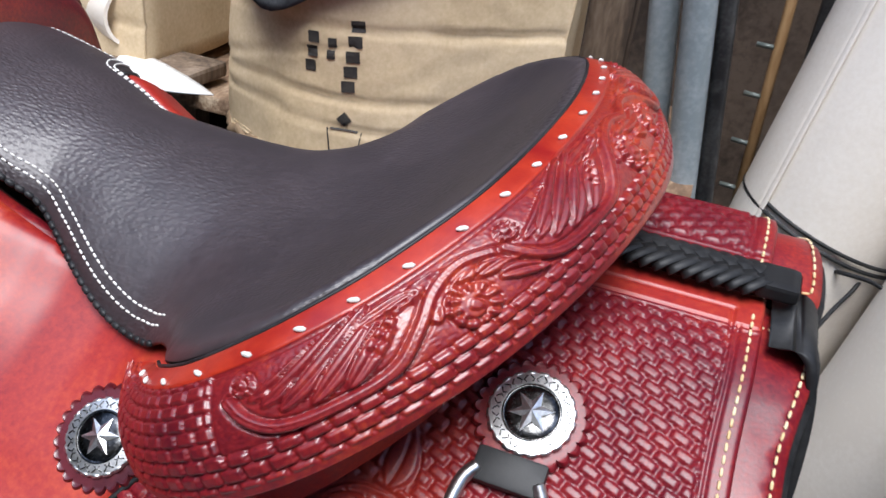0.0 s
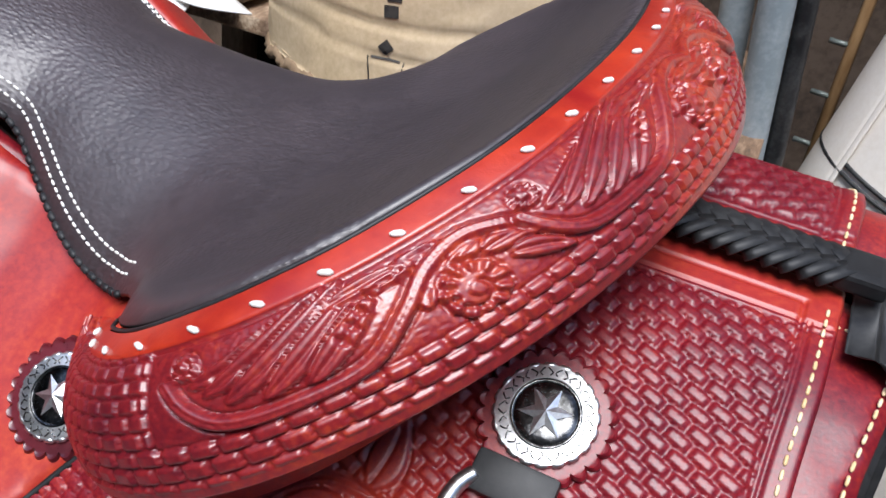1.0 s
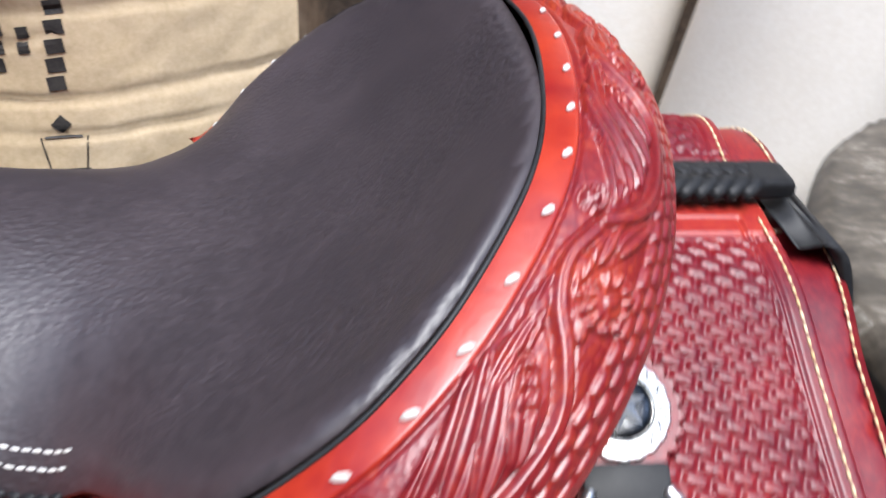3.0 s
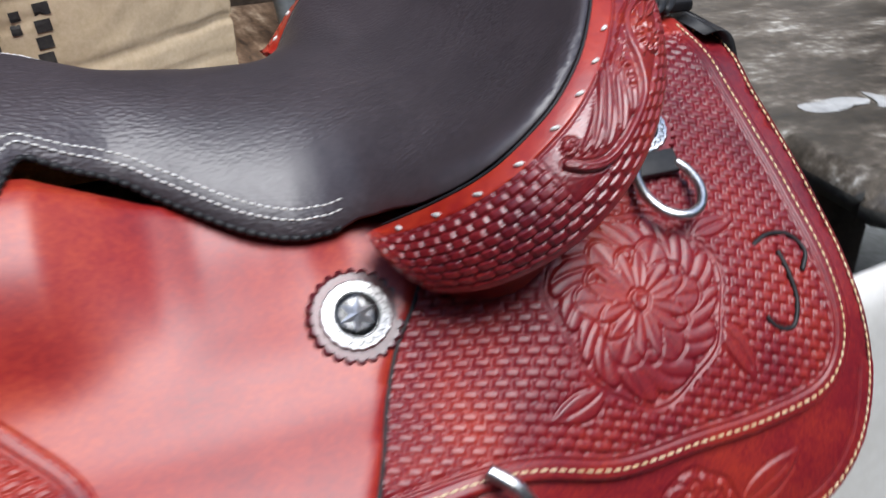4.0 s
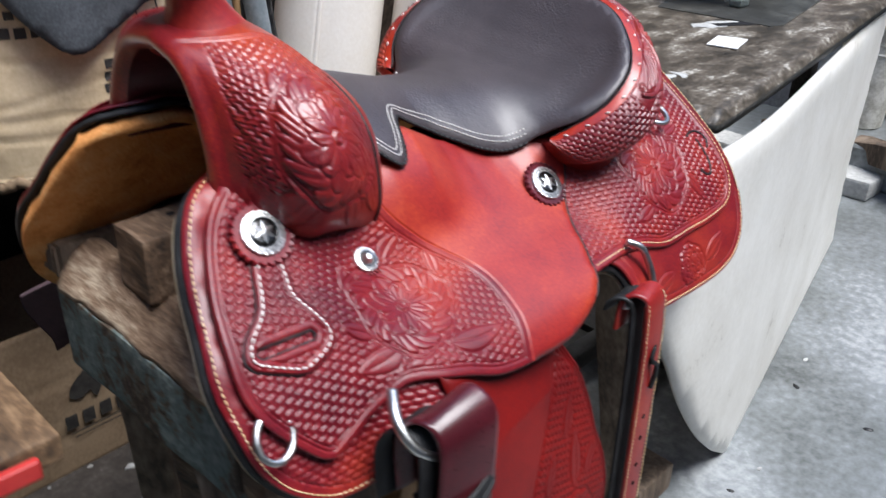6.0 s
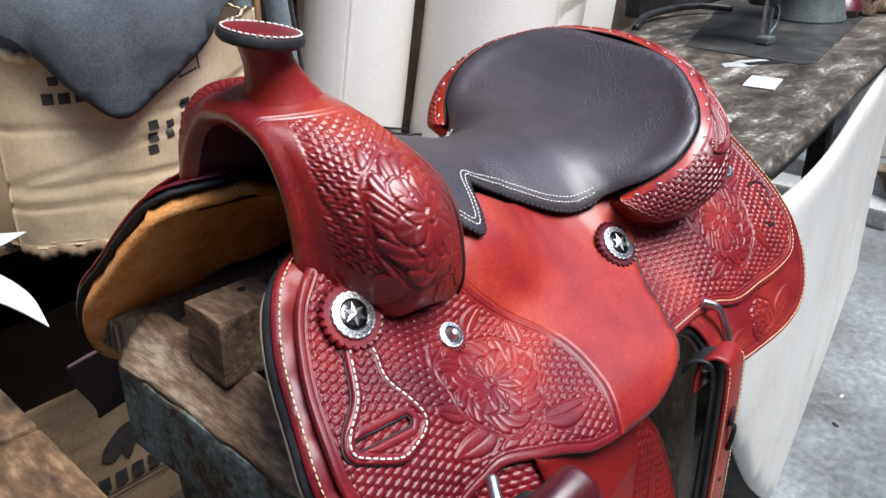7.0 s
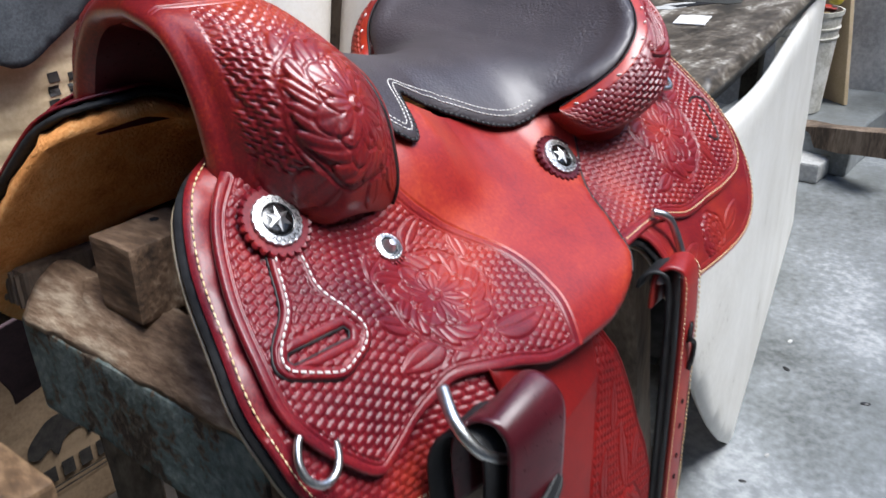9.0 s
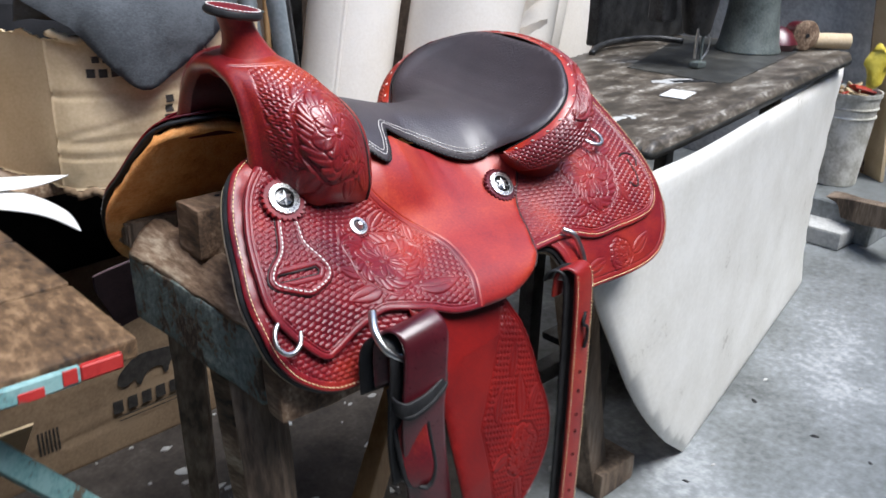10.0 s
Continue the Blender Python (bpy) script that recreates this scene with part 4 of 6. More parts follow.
def concho(m, r=.0195, rosette=.028, leather=RED, star=True, dome=.0):
    bm = bmesh.new()
    teeth = 24
    loops = []
    n = teeth * 8
    for h, k in ((0, 1.0), (.0022, 1.0), (.0036, .955), (.0030, .90)):
        loops.append([])
        for i in range(n):
            w = 2 * math.pi * i / n
            q = rosette * k - .0030 * (1 - abs(math.sin(teeth * w / 2)) ** .7) * (1 if k > .93 else .3)
            loops[-1].append(bm.verts.new((q * math.cos(w), q * math.sin(w), h)))
    for a, b in zip(loops, loops[1:]):
        for i in range(len(a)):
            bm.faces.new((a[i], a[(i + 1) % len(a)], b[(i + 1) % len(a)], b[i]))
    bm.faces.new(loops[-1])
    bm.faces.new(loops[0][::-1])
    bm.transform(m)
    base = from_bm("rosette", bm, leather, saddle, "scalloped leather rosette")
    prof = [(0, .002), (r, .002), (r, .0045), (r * .97, .0058), (r * .70, .0066), (r * .66, .0052), (r * .62, .0050), (r * .5, .0062), (r * .25, .0062 + dome), (0, .0066 + dome)]
    disc = from_bm("concho", turned(prof, 40, m), SILVER, saddle, "engraved silver concho")
    ring_v, ring_f = tube([m @ Vector((r * .655 * math.cos(a), r * .655 * math.sin(a), .0055)) for a in np.linspace(0, 2 * math.pi, 33)[:-1]], .0011, 6, True)
    solid("groove", ring_v, ring_f, SILVER_DARK, disc)
    bumps = []
    for i in range(20):
        a = 2 * math.pi * i / 20
        c = m @ Vector((r * .96 * math.cos(a), r * .96 * math.sin(a), .0045))
        w = m.to_3x3()
        t = w @ Vector((-math.sin(a), math.cos(a), 0))
        bumps.append(tube([c - t * .0026, c - t * .0015, c + t * .0015, c + t * .0026], [.0006, .0015, .0015, .0006], 6))
    v, f = joined(bumps)
    solid("beaded_edge", v, f, SILVER, disc)
    marks = []
    for i in range(34):
        a = 2 * math.pi * i / 34
        way, flank = Vector((math.cos(a), math.sin(a), 0)), Vector((-math.sin(a), math.cos(a), 0)) * r * (.05 if i % 2 else -.05)
        line = [way * r * .74 + Vector((0, 0, .0066)), way * r * .80 + flank + Vector((0, 0, .0066)), way * r * .86 + Vector((0, 0, .0064)), way * r * .90 - flank + Vector((0, 0, .0062))]
        marks.append(tube([m @ q for q in line], r * .016, 5))
    v, f = joined(marks)
    solid("engraving", v, f, SILVER_DARK, disc, kind="stuff")
    if star:
        bm = bmesh.new()
        pts = []
        for i in range(12):
            a, q = math.pi * i / 6 + .3, r * (.54 if i % 2 == 0 else .25)
            pts.append((q * math.cos(a), q * math.sin(a)))
        for i in range(12):
            (x0, y0), (x1, y1) = pts[i], pts[(i + 1) % 12]
            a = bm.verts.new((x0, y0, .0064 + (.0006 if i % 2 == 0 else .0014)))
            b = bm.verts.new((x1, y1, .0064 + (.0006 if (i + 1) % 2 == 0 else .0014)))
            c = bm.verts.new((0, 0, .0100))
            bm.faces.new((a, b, c))
        bmesh.ops.remove_doubles(bm, verts=bm.verts[:], dist=1e-5)
        bm.transform(m)
        from_bm("star", bm, SILVER, disc, smooth=False, sharp=0)
        bm = turned([(r * .655, .0054), (r * .60, .0062), (r * .45, .0068), (0, .0072)], 32, m)
        from_bm("ground", bm, SILVER_DARK, disc)


concho(frame_on(.000, .166, .0140), leather=OXBLOOD)
concho(frame_on(-.360, .142, .0190), rosette=.029)
concho(frame_on(-.263, .172, .0142), r=.0115, rosette=.0165, star=False, dome=.006)
concho(frame_on(.200, .104, .0125), rosette=.027)

# ---- front rigging patch ----
PATCH = smooth_line([(-.382, .172), (-.388, .190), (-.396, .205), (-.415, .222), (-.421, .234), (-.417, .243), (-.384, .259), (-.372, .261), (-.346, .251), (-.338, .238), (-.343, .223), (-.354, .200), (-.351, .177), (-.353, .15), (-.372, .15)], 8, True, corners=(5, 7))
SLOT = np.array([(-.408 + .050 * t + ox, .2335 + .002 * t + oy) for t, ox, oy in ((0, 0, -.0042), (0, -.003, 0), (0, 0, .0042), (1, 0, .0042), (1, .003, 0), (1, 0, -.0042))])


def patch_relief(p, where=False):
    if where:
        return np.ones(len(p), bool)
    d = away(PATCH, p)
    ds = away(SLOT, p)
    h = weave(p[:, 0] * .9 - p[:, 1] * .4, p[:, 1] * .9 + p[:, 0] * .4, .010, .0055)
    return np.where((d < .008) | (ds < .0065), .0003, h) + carve(d - .0085) + carve(ds - .007)


v, f, k = sheet(PATCH, near, .006, .0148, .0045, patch_relief, .0011, [SLOT])
patch = put("rigging_patch", mesh_of("rigging_patch", local(v, saddle), f, [RED]), saddle, "stitched red rigging patch with slot")
for name, line, r in (("slot_edge", SLOT, .0013), ("patch_edge", PATCH, .0014)):
    v, f = tube(near(np.vstack([line, line[:1]]), np.full(len(line) + 1, .0165 if name == "slot_edge" else .0152)), r, 6)
    solid(name, v, f, BLACK, patch, "black dyed leather edge")
v, f = dashes(on_form(resample(grown(PATCH, -.0045), .004, True), .0197), .0062, .0046, .0010)
solid("stitching", v, f, THREAD, patch, "white stitching")

# ---- rear centre: braided lace and skirt seam ----
def band(points, across, width, thick):
    p = np.asarray(points, float)
    t = np.gradient(p, axis=0)
    t /= np.linalg.norm(t, axis=1)[:, None]
    a = np.broadcast_to(np.asarray(across, float), p.shape)
    a = a - (a * t).sum(1)[:, None] * t
    a /= np.linalg.norm(a, axis=1)[:, None]
    b = np.cross(t, a)
    w = np.broadcast_to(np.asarray(width, float), (len(p),))[:, None]
    prof = [(-.5, -.5), (-.48, .3), (-.42, .5), (.42, .5), (.48, .3), (.5, -.5)]
    verts = np.stack([p + a * w * u + b * thick * v for u, v in prof], 1).reshape(-1, 3)
    n = len(prof)
    faces = grid_faces(len(p), n, True) + [tuple(range(n))[::-1], tuple((len(p) - 1) * n + j for j in range(n))]
    return verts, faces


for k in range(26):
    side = 1 if k % 2 else -1
    x = .190 + .0036 * k
    line = smooth_line([(x - .002, side * .0118, .8852), (x + .000, side * .0124, .8875), (x + .004, side * .0096, .8896), (x + .009, side * .0042, .8906), (x + .0135, side * -.0014, .8890)], 5)
    v, f = band(line, (.80, side * .60, 0), np.interp(np.arange(len(line)), [0, 6, 14, len(line) - 1], [.0062, .0082, .0084, .0060]), .0015)
    solid("braid_strand", v, f, BLACK, saddle, "black braided leather lacing")
from_bm("lace_knot", box_bm((.280, -.012, .880), (.302, .012, .8895), .004, 2, jitter=.003, cuts=3), BLACK, saddle, "black lace knot")

drop = smooth_line([(.292, -.014, .876), (.304, -.016, .878), (.312, -.020, .866), (.317, -.030, .83), (.319, -.042, .76), (.318, -.055, .66)], 8)


def tie_band(points, width, thick):
    p = np.asarray(points, float)
    return np.vstack([[q + (0, -width / 2, 0), q + (0, width / 2, 0), q + (thick, width / 2, 0), q + (thick, -width / 2, 0)] for q in p]), grid_faces(len(p), 4, True)


v, f = tie_band(drop, .052, .005)
solid("tie_strap", v, f, BLACK, saddle, "black tie strap hanging from the knot")

# rear ring under the small strap
def ring_bar(pts, r, mat, name, label, parent=None, closed=False):
    v, f = tube(smooth_line(pts, 8, closed), r, 10, closed)
    return solid(name, v, f, mat, parent or saddle, label)


m = frame_on(.199, .134, .016)
strap_bm = box_bm((-.016, -.006, -.002), (.016, .010, .0045), .002, 2, m)
from_bm("ring_strap", strap_bm, BLACK, saddle, "black leather ring strap")
d_pts = [(-.014, .000, .003), (-.018, -.008, .005), (-.0185, -.022, .008), (-.012, -.034, .010), (0, -.039, .011), (.012, -.034, .010), (.0185, -.022, .008), (.018, -.008, .005), (.014, .000, .003)]
ring_bar([m @ Vector(q) for q in d_pts], .0032, STEEL, "d_ring", "polished steel D ring")
m = frame_on(-.414, .282, .009, spin=-27) @ Matrix.Diagonal((.85, .85, .7, 1))
ring_bar([m @ Vector(q) for q in d_pts], .0030, STEEL, "d_ring", "polished steel D ring")

# ---- stirrup fender, hanging free under the jockey ----
SADDLE_POSE = pose(.003, .0743, .0196, 4.5, .087, -1.097)
FENDER = smooth_line([(-.268, .72), (-.262, .68), (-.245, .574), (-.222, .446), (-.195, .375), (-.16, .352), (-.115, .352), (-.07, .366), (-.032, .392), (-.010, .425), (-.005, .46), (-.011, .50), (-.026, .54), (-.037, .58), (-.0524, .62), (-.0735, .66), (-.095, .70), (-.105, .72)], 8, True, corners=(0, 17))


def fender_place(p, h):
    right = np.interp(p[:, 1], [.35, .425, .46, .50, .54, .58, .62, .66, .75], [-.02, -.010, -.005, -.011, -.026, -.037, -.0524, -.0735, -.12])
    y = np.interp(p[:, 1], [.35, .46, .54, .64, .74], [-.275, -.266, -.256, -.244, -.205]) - .17 * (right - p[:, 0]) - h
    back = np.array(SADDLE_POSE.inverted())
    q = np.stack([p[:, 0], y, p[:, 1], np.ones(len(p))], 1) @ back.T
    return q[:, :3]


def fender_relief(p, where=False):
    if where:
        return (p[:, 1] < .70) & (p[:, 0] > -.20)
    d = away(FENDER, p)
    bound = np.interp(p[:, 1], [.36, .42, .46, .53, .60, .68, .70], [-.15, -.165, -.17, -.183, -.145, -.10, -.09])
    edge = np.minimum(p[:, 0] - bound, d)
    zone = (edge > .010) & (p[:, 1] < .70)
    f, on = blossom((p[:, 0] + .085), (p[:, 1] - .455), .038, .3)
    h = np.where(on, f, np.where(zone, weave(p[:, 0] * .9 + p[:, 1] * .43, p[:, 1] * .9 - p[:, 0] * .43), 0))
    g, m = sprays(p[:, 0], p[:, 1], [(-.085, .50, 75, .07, .012, .2), (-.10, .415, -70, .05, .011, -.2), (-.12, .46, 170, .04, .010, .2), (-.06, .5, 60, .05, .010, -.2), (-.10, .57, 60, .05, .010, .2), (-.14, .52, 80, .05, .010, -.2)])
    h = np.where(m & ~on & zone, g, h)
    return np.where(zone, h, 0) + carve(edge - .009) + carve(edge - .005) + carve(d - .005)


# the jockey's shade is put into the fender's base colour
v, f, k = sheet(FENDER, fender_place, .010, 0, .005, fender_relief, .0014)
put("fender", mesh_of("fender", local(v, saddle), f, [RED_SHADED]), saddle, "hanging red stirrup fender with carved flower")


# ---- straps ----
# front latigo: ring, folded keeper loop and hanging tail
latigo = thing("cinch_strap", "dark oxblood folded leather cinch strap hanging from a steel ring", "strap", (-.30, -.28, .60))
ring_bar([(-.318, -.256, .726), (-.332, -.278, .714), (-.328, -.296, .695), (-.306, -.304, .680), (-.284, -.300, .676), (-.270, -.286, .684)], .0052, STEEL, "rigging_ring", "steel rigging ring", latigo)
across = (1, -.12, .18)
loop = smooth_line([(-.300, -.279, .640), (-.300, -.276, .690), (-.297, -.286, .715), (-.293, -.303, .722), (-.290, -.318, .708), (-.290, -.320, .67), (-.290, -.318, .62), (-.284, -.312, .575), (-.272, -.305, .52), (-.258, -.300, .46), (-.246, -.296, .40), (-.238, -.294, .35)], 8)
v, f = band(loop, across, np.r_[np.full(40, .062), np.linspace(.062, .066, len(loop) - 40)], .004)
solid("strap_body", v, f, OXBLOOD, latigo, "oxblood strap")
tail = smooth_line([(-.302, -.297, .640), (-.302, -.303, .61), (-.299, -.309, .57), (-.292, -.312, .53), (-.286, -.310, .495)], 8)
v, f = band(tail, (1, -.5, .05), np.r_[np.full(len(tail) - 10, .040), .040 * np.sqrt(1 - np.linspace(0, .98, 10) ** 2)], .004)
solid("strap_tail", v, f, RED, latigo, "red inner tail with rounded end")
edge_l = tail + np.c_[np.r_[np.full(len(tail) - 10, -.020), -.020 * np.sqrt(1 - np.linspace(0, .98, 10) ** 2)], np.full(len(tail), .006), np.zeros(len(tail))]
edge_r = tail + np.c_[np.r_[np.full(len(tail) - 10, .020), .020 * np.sqrt(1 - np.linspace(0, .98, 10) ** 2)], np.full(len(tail), -.008), np.zeros(len(tail))]
v, f = tube(np.vstack([edge_l, edge_r[::-1]]), .0032, 8)
solid("tail_edge", v, f, BLACK, latigo, "black burnished edge")
v, f = band(loop[:66] + (-.020, .016, -.014), across, .040, .004)
solid("strap_back", v, f, BLACK, latigo, "dark back layer")
v, f = band(smooth_line([(-.326, -.298, .630), (-.328, -.314, .628), (-.319, -.3245, .627), (-.29, -.3265, .632), (-.262, -.3225, .642), (-.253, -.314, .646), (-.253, -.30, .65)], 8), (0, .1, 1), .018, .003)
solid("keeper", v, f, BLACK, latigo, "wrinkled black leather keeper")
v, f = band(smooth_line([(-.325, -.300, .622), (-.327, -.316, .619), (-.318, -.3265, .617), (-.29, -.3285, .624), (-.262, -.3240, .636), (-.253, -.314, .642)], 8), (0, .1, 1), .006, .003)
solid("keeper_fold", v, f, BLACK, latigo)
for q in ((-.268, -.309, .60), (-.262, -.3035, .50)):
    from_bm("hole", turned([(.0022, -.0004), (.0022, .0005), (.0030, .0008), (.0030, -.0004)], 12, Matrix.Translation(q) @ Matrix.Rotation(radians(90), 4, "X")), GOLD_THREAD, latigo, "punched hole")
latigo.location += Vector((-.006, .014, .007))

# rear billet
billet = thing("rear_billet_strap", "long red leather billet strap with punched holes and stitched edge", "strap", (.03, -.27, .55))
ring_bar([(.040, -.228, .742), (.052, -.240, .735), (.062, -.246, .715), (.066, -.252, .694), (.058, -.256, .682), (.03, -.258, .680), (.005, -.256, .686)], .0042, STEEL, "ring", "steel ring", billet)
line = smooth_line([(.018, -.250, .655), (.020, -.252, .688), (.026, -.262, .700), (.033, -.275, .694), (.036, -.278, .66), (.042, -.277, .58), (.050, -.274, .47), (.056, -.271, .36), (.060, -.268, .22), (.060, -.268, .20)], 10)
v, f = band(line, (1, .05, 0), .040, .005)
strap = solid("strap_body", v, f, RED_SMOOTH, billet, "red strap")
v, f = band(line[8:] + (-.012, .012, -.004), (1, .05, 0), .036, .004)
solid("strap_back", v, f, BLACK, billet, "black back layer")
for s_ in (-1, 1):
    v, f = dashes(line[16:] + (s_ * .0165, -.0032, 0), .006, .0042, .0008)
    solid("stitching", v, f, GOLD_THREAD, strap, "cream stitching")
for z in np.arange(.26, .56, .038):
    q = line[np.argmin(abs(line[:, 2] - z))]
    from_bm("hole", turned([(.0022, -.0004), (.0022, .0005), (.0030, .0008), (.0030, -.0004)], 12, Matrix.Translation(Vector(q) + Vector((0, -.0029, 0))) @ Matrix.Rotation(radians(90), 4, "X")), CLOTH_AND_SHADE, strap, "punched hole")
slot_bm = box_bm((-.004, -.0012, -.012), (.004, .0012, .012), .002, 2, Matrix.Translation((.041, -.2803, .618)) @ Matrix.Rotation(radians(8), 4, "Y"))
from_bm("slit", slot_bm, BLACK, strap, "black lace slit")
v, f = tube(smooth_line([(.041, -.281, .628), (.034, -.284, .615), (.044, -.285, .605), (.048, -.283, .585), (.046, -.281, .57)], 6), .0028, 8)
solid("lace_end", v, f, BLACK, strap, "black lace end")

# the saddle leans a little to the near side on its stand
saddle.matrix_world = SADDLE_POSE @ Matrix.Translation(saddle.location)


# ---- timber stand ----
stand = thing("saddle_stand", "rough timber saddle stand with flaking grey-blue paint", "stand", (-.1, 0, 0))


def beam(name, lo, hi, mat, parent, label="", seed=1, jitter=.005, cuts=5, m=None, bevel=.006):
    return from_bm(name, box_bm(lo, hi, bevel, 2, m, jitter, cuts, seed), mat, parent, label)


lean = Matrix.Identity(4)
beam("end_board", (-.426, -.160, .606), (-.406, .172, .700), PAINT_BLUE, stand, "flaking grey-blue end board", 1, .006, 9, lean, .004)
beam("side_plank", (-.424, -.196, .600), (-.16, -.162, .715), WOOD, stand, "rough brown side plank", 21, .006, 6)


def rail(name, section, y0, y1, mat, label, seed):
    """A worn rail of the given cross section (x, z) along y."""
    n = 36
    rows = []
    for y in np.linspace(y0, y1, n):
        for x, z in resample(np.array(section, float), .006, True):
            q = Vector((x, y, z))
            w = Vector([noise.noise(q * 22 + Vector((seed, k * 17, 0))) for k in range(3)]) * .006 + Vector([noise.noise(q * 75 + Vector((seed, k * 17, 5))) for k in range(3)]) * .0022
            rows.append(q + w)
    c = len(rows) // n
    return solid(name, rows, grid_faces(n, c, True) + [tuple(range(c))[::-1], tuple((n - 1) * c + k for k in range(c))], mat, stand, label)


rail("end_rail", [(-.426, .702), (-.426, .708), (-.406, .730), (-.388, .745), (-.374, .743), (-.366, .728), (-.366, .700), (-.40, .698)], -.158, .165, WOOD, "worn brown chamfered end rail", 2)
rail("inner_rail", [(-.364, .690), (-.364, .715), (-.352, .722), (-.318, .720), (-.312, .690)], -.150, .170, WOOD, "worn brown inner rail", 12)
beam("top_plank", (-.418, .176, .700), (-.05, .262, .742), WOOD_LEG, stand, "grey weathered plank end", 31, .005, 7, lean)
for k in range(8):
    beam("saw_rib", (-.421, .181 + .010 * k, .704), (-.417, .186 + .010 * k, .738), WOOD_LEG, stand, "", 40 + k, .001, 0, lean, .001)
beam("top_rail", (-.316, .05, .69), (.25, .15, .725), WOOD, stand, "brown top rail", 3, .005, 5, lean)
beam("top_rail", (-.316, -.18, .69), (.25, -.08, .725), WOOD, stand, "brown top rail", 4, .005, 5, lean)
beam("block", (-.404, .006, .735), (-.330, .066, .802), WOOD, stand, "brown timber block", 5, .005, 8, pose(0, 0, 0, 0, 0, 0), .003)
beam("floor_slat", (-.362, -.02, .7215), (-.20, .13, .738), WOOD, stand, "brown slat under the block", 15, .004, 6)
from_bm("nail_hole", turned([(0, 0), (.004, 0), (.004, .0006), (0, .0006)], 12, Matrix.Translation((-.352, .046, .8045))), CLOTH_AND_SHADE, stand, "dark nail hole")
beam("ridge_board", (-.30, -.04, .74), (.24, .06, .815), WOOD, stand, "brown ridge board", 6, .005, 5, lean)
beam("upright", (.18, -.04, .70), (.24, .06, .78), WOOD, stand, "short upright", 8)


def leg(a, b, w, d, mat, name="leg", seed=1):
    a, b = Vector(a), Vector(b)
    q = (b - a).to_track_quat("Z", "Y").to_matrix().to_4x4()
    return from_bm(name, box_bm((-w / 2, -d / 2, 0), (w / 2, d / 2, (b - a).length), .005, 2, Matrix.Translation(a) @ q, .004, 4, seed), mat, stand)


leg((-.36, -.125, .0), (-.392, -.085, .62), .045, .056, WOOD_LEG)
leg((-.345, -.02, .0), (-.402, -.03, .62), .040, .026, WOOD, seed=7)
leg((-.30, .26, .0), (-.38, .12, .66), .045, .075, WOOD_LEG, seed=2)
leg((.44, -.06, .0), (.22, -.10, .70), .05, .07, WOOD_LEG, seed=3)
leg((.42, .26, .0), (.22, .12, .70), .05, .07, WOOD_LEG, seed=4)
leg((-.30, -.11, .14), (.0, -.02, .66), .032, .05, WOOD_YELLOW, "brace", 5)
beam("foot_block", (.40, -.115, .0), (.52, -.02, .065), WOOD_LEG, stand, "grey foot block", 9, .003, 2)

# ---- room ----
bm = bmesh.new()
bmesh.ops.create_grid(bm, x_segments=80, y_segments=80, size=6, matrix=Matrix.Translation((1, 0, 0)))
from_bm("floor", bm, CONCRETE, None, "stained grey concrete floor", kind="structure", category="floor")
from_bm("wall_back", box_bm((-3, 1.5, 0), (5.2, 1.7, 2.5), .0), WALL, None, "bare brown workshop wall", kind="structure", category="wall", smooth=False)
# this left wall is never in view; added to block side light
from_bm("unseen_wall_left", box_bm((-3.2, -3.4, 0), (-3, 1.7, 2.5), .0), WALL, None, "bare brown workshop wall", kind="structure", category="wall", smooth=False)
from_bm("wall_right", box_bm((5.2, -3.2, 0), (5.4, 1.7, 2.5), .0), PLASTER, None, "rough grey plaster wall", kind="structure", category="wall", smooth=False)
# added behind the camera, out of view, to hold back low light
from_bm("unseen_wall_front", box_bm((-3.2, -3.6, 0), (5.4, -3.4, 2.5), .0), PLASTER, None, "unseen grey plaster wall added to cut low daylight", kind="structure", category="wall", smooth=False)
# unseen ceiling slabs, added so daylight falls in through one opening
for lo, hi in (((-3.2, .62, 2.5), (5.4, 1.7, 2.6)), ((-3.2, -3.6, 2.5), (5.4, -2.0, 2.6)), ((-3.2, -2.0, 2.5), (-1.9, .62, 2.6)), ((3.2, -2.0, 2.5), (5.4, .62, 2.6))):
    from_bm("ceiling", box_bm(lo, hi, .0), WALL, None, "unseen dark ceiling slab added to shape the daylight", kind="structure", category="ceiling", smooth=False)

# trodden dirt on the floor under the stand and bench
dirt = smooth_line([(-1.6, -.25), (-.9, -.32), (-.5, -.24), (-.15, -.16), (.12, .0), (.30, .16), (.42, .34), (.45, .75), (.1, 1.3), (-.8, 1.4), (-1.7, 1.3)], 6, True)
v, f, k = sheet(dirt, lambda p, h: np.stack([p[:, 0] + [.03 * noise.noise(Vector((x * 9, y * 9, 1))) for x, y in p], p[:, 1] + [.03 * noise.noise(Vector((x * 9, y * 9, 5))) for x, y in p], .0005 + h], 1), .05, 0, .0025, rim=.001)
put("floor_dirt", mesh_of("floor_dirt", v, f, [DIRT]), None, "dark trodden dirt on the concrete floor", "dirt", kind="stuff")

# timber post and pipes at the back wall
beam("timber_post", (.030, .95, 0), (.100, 1.03, 2.49), WOOD_LEG, None, "", 3, .004, 3)
tagged(bpy.data.objects["timber_post"], "weathered brown timber wall post", "post")


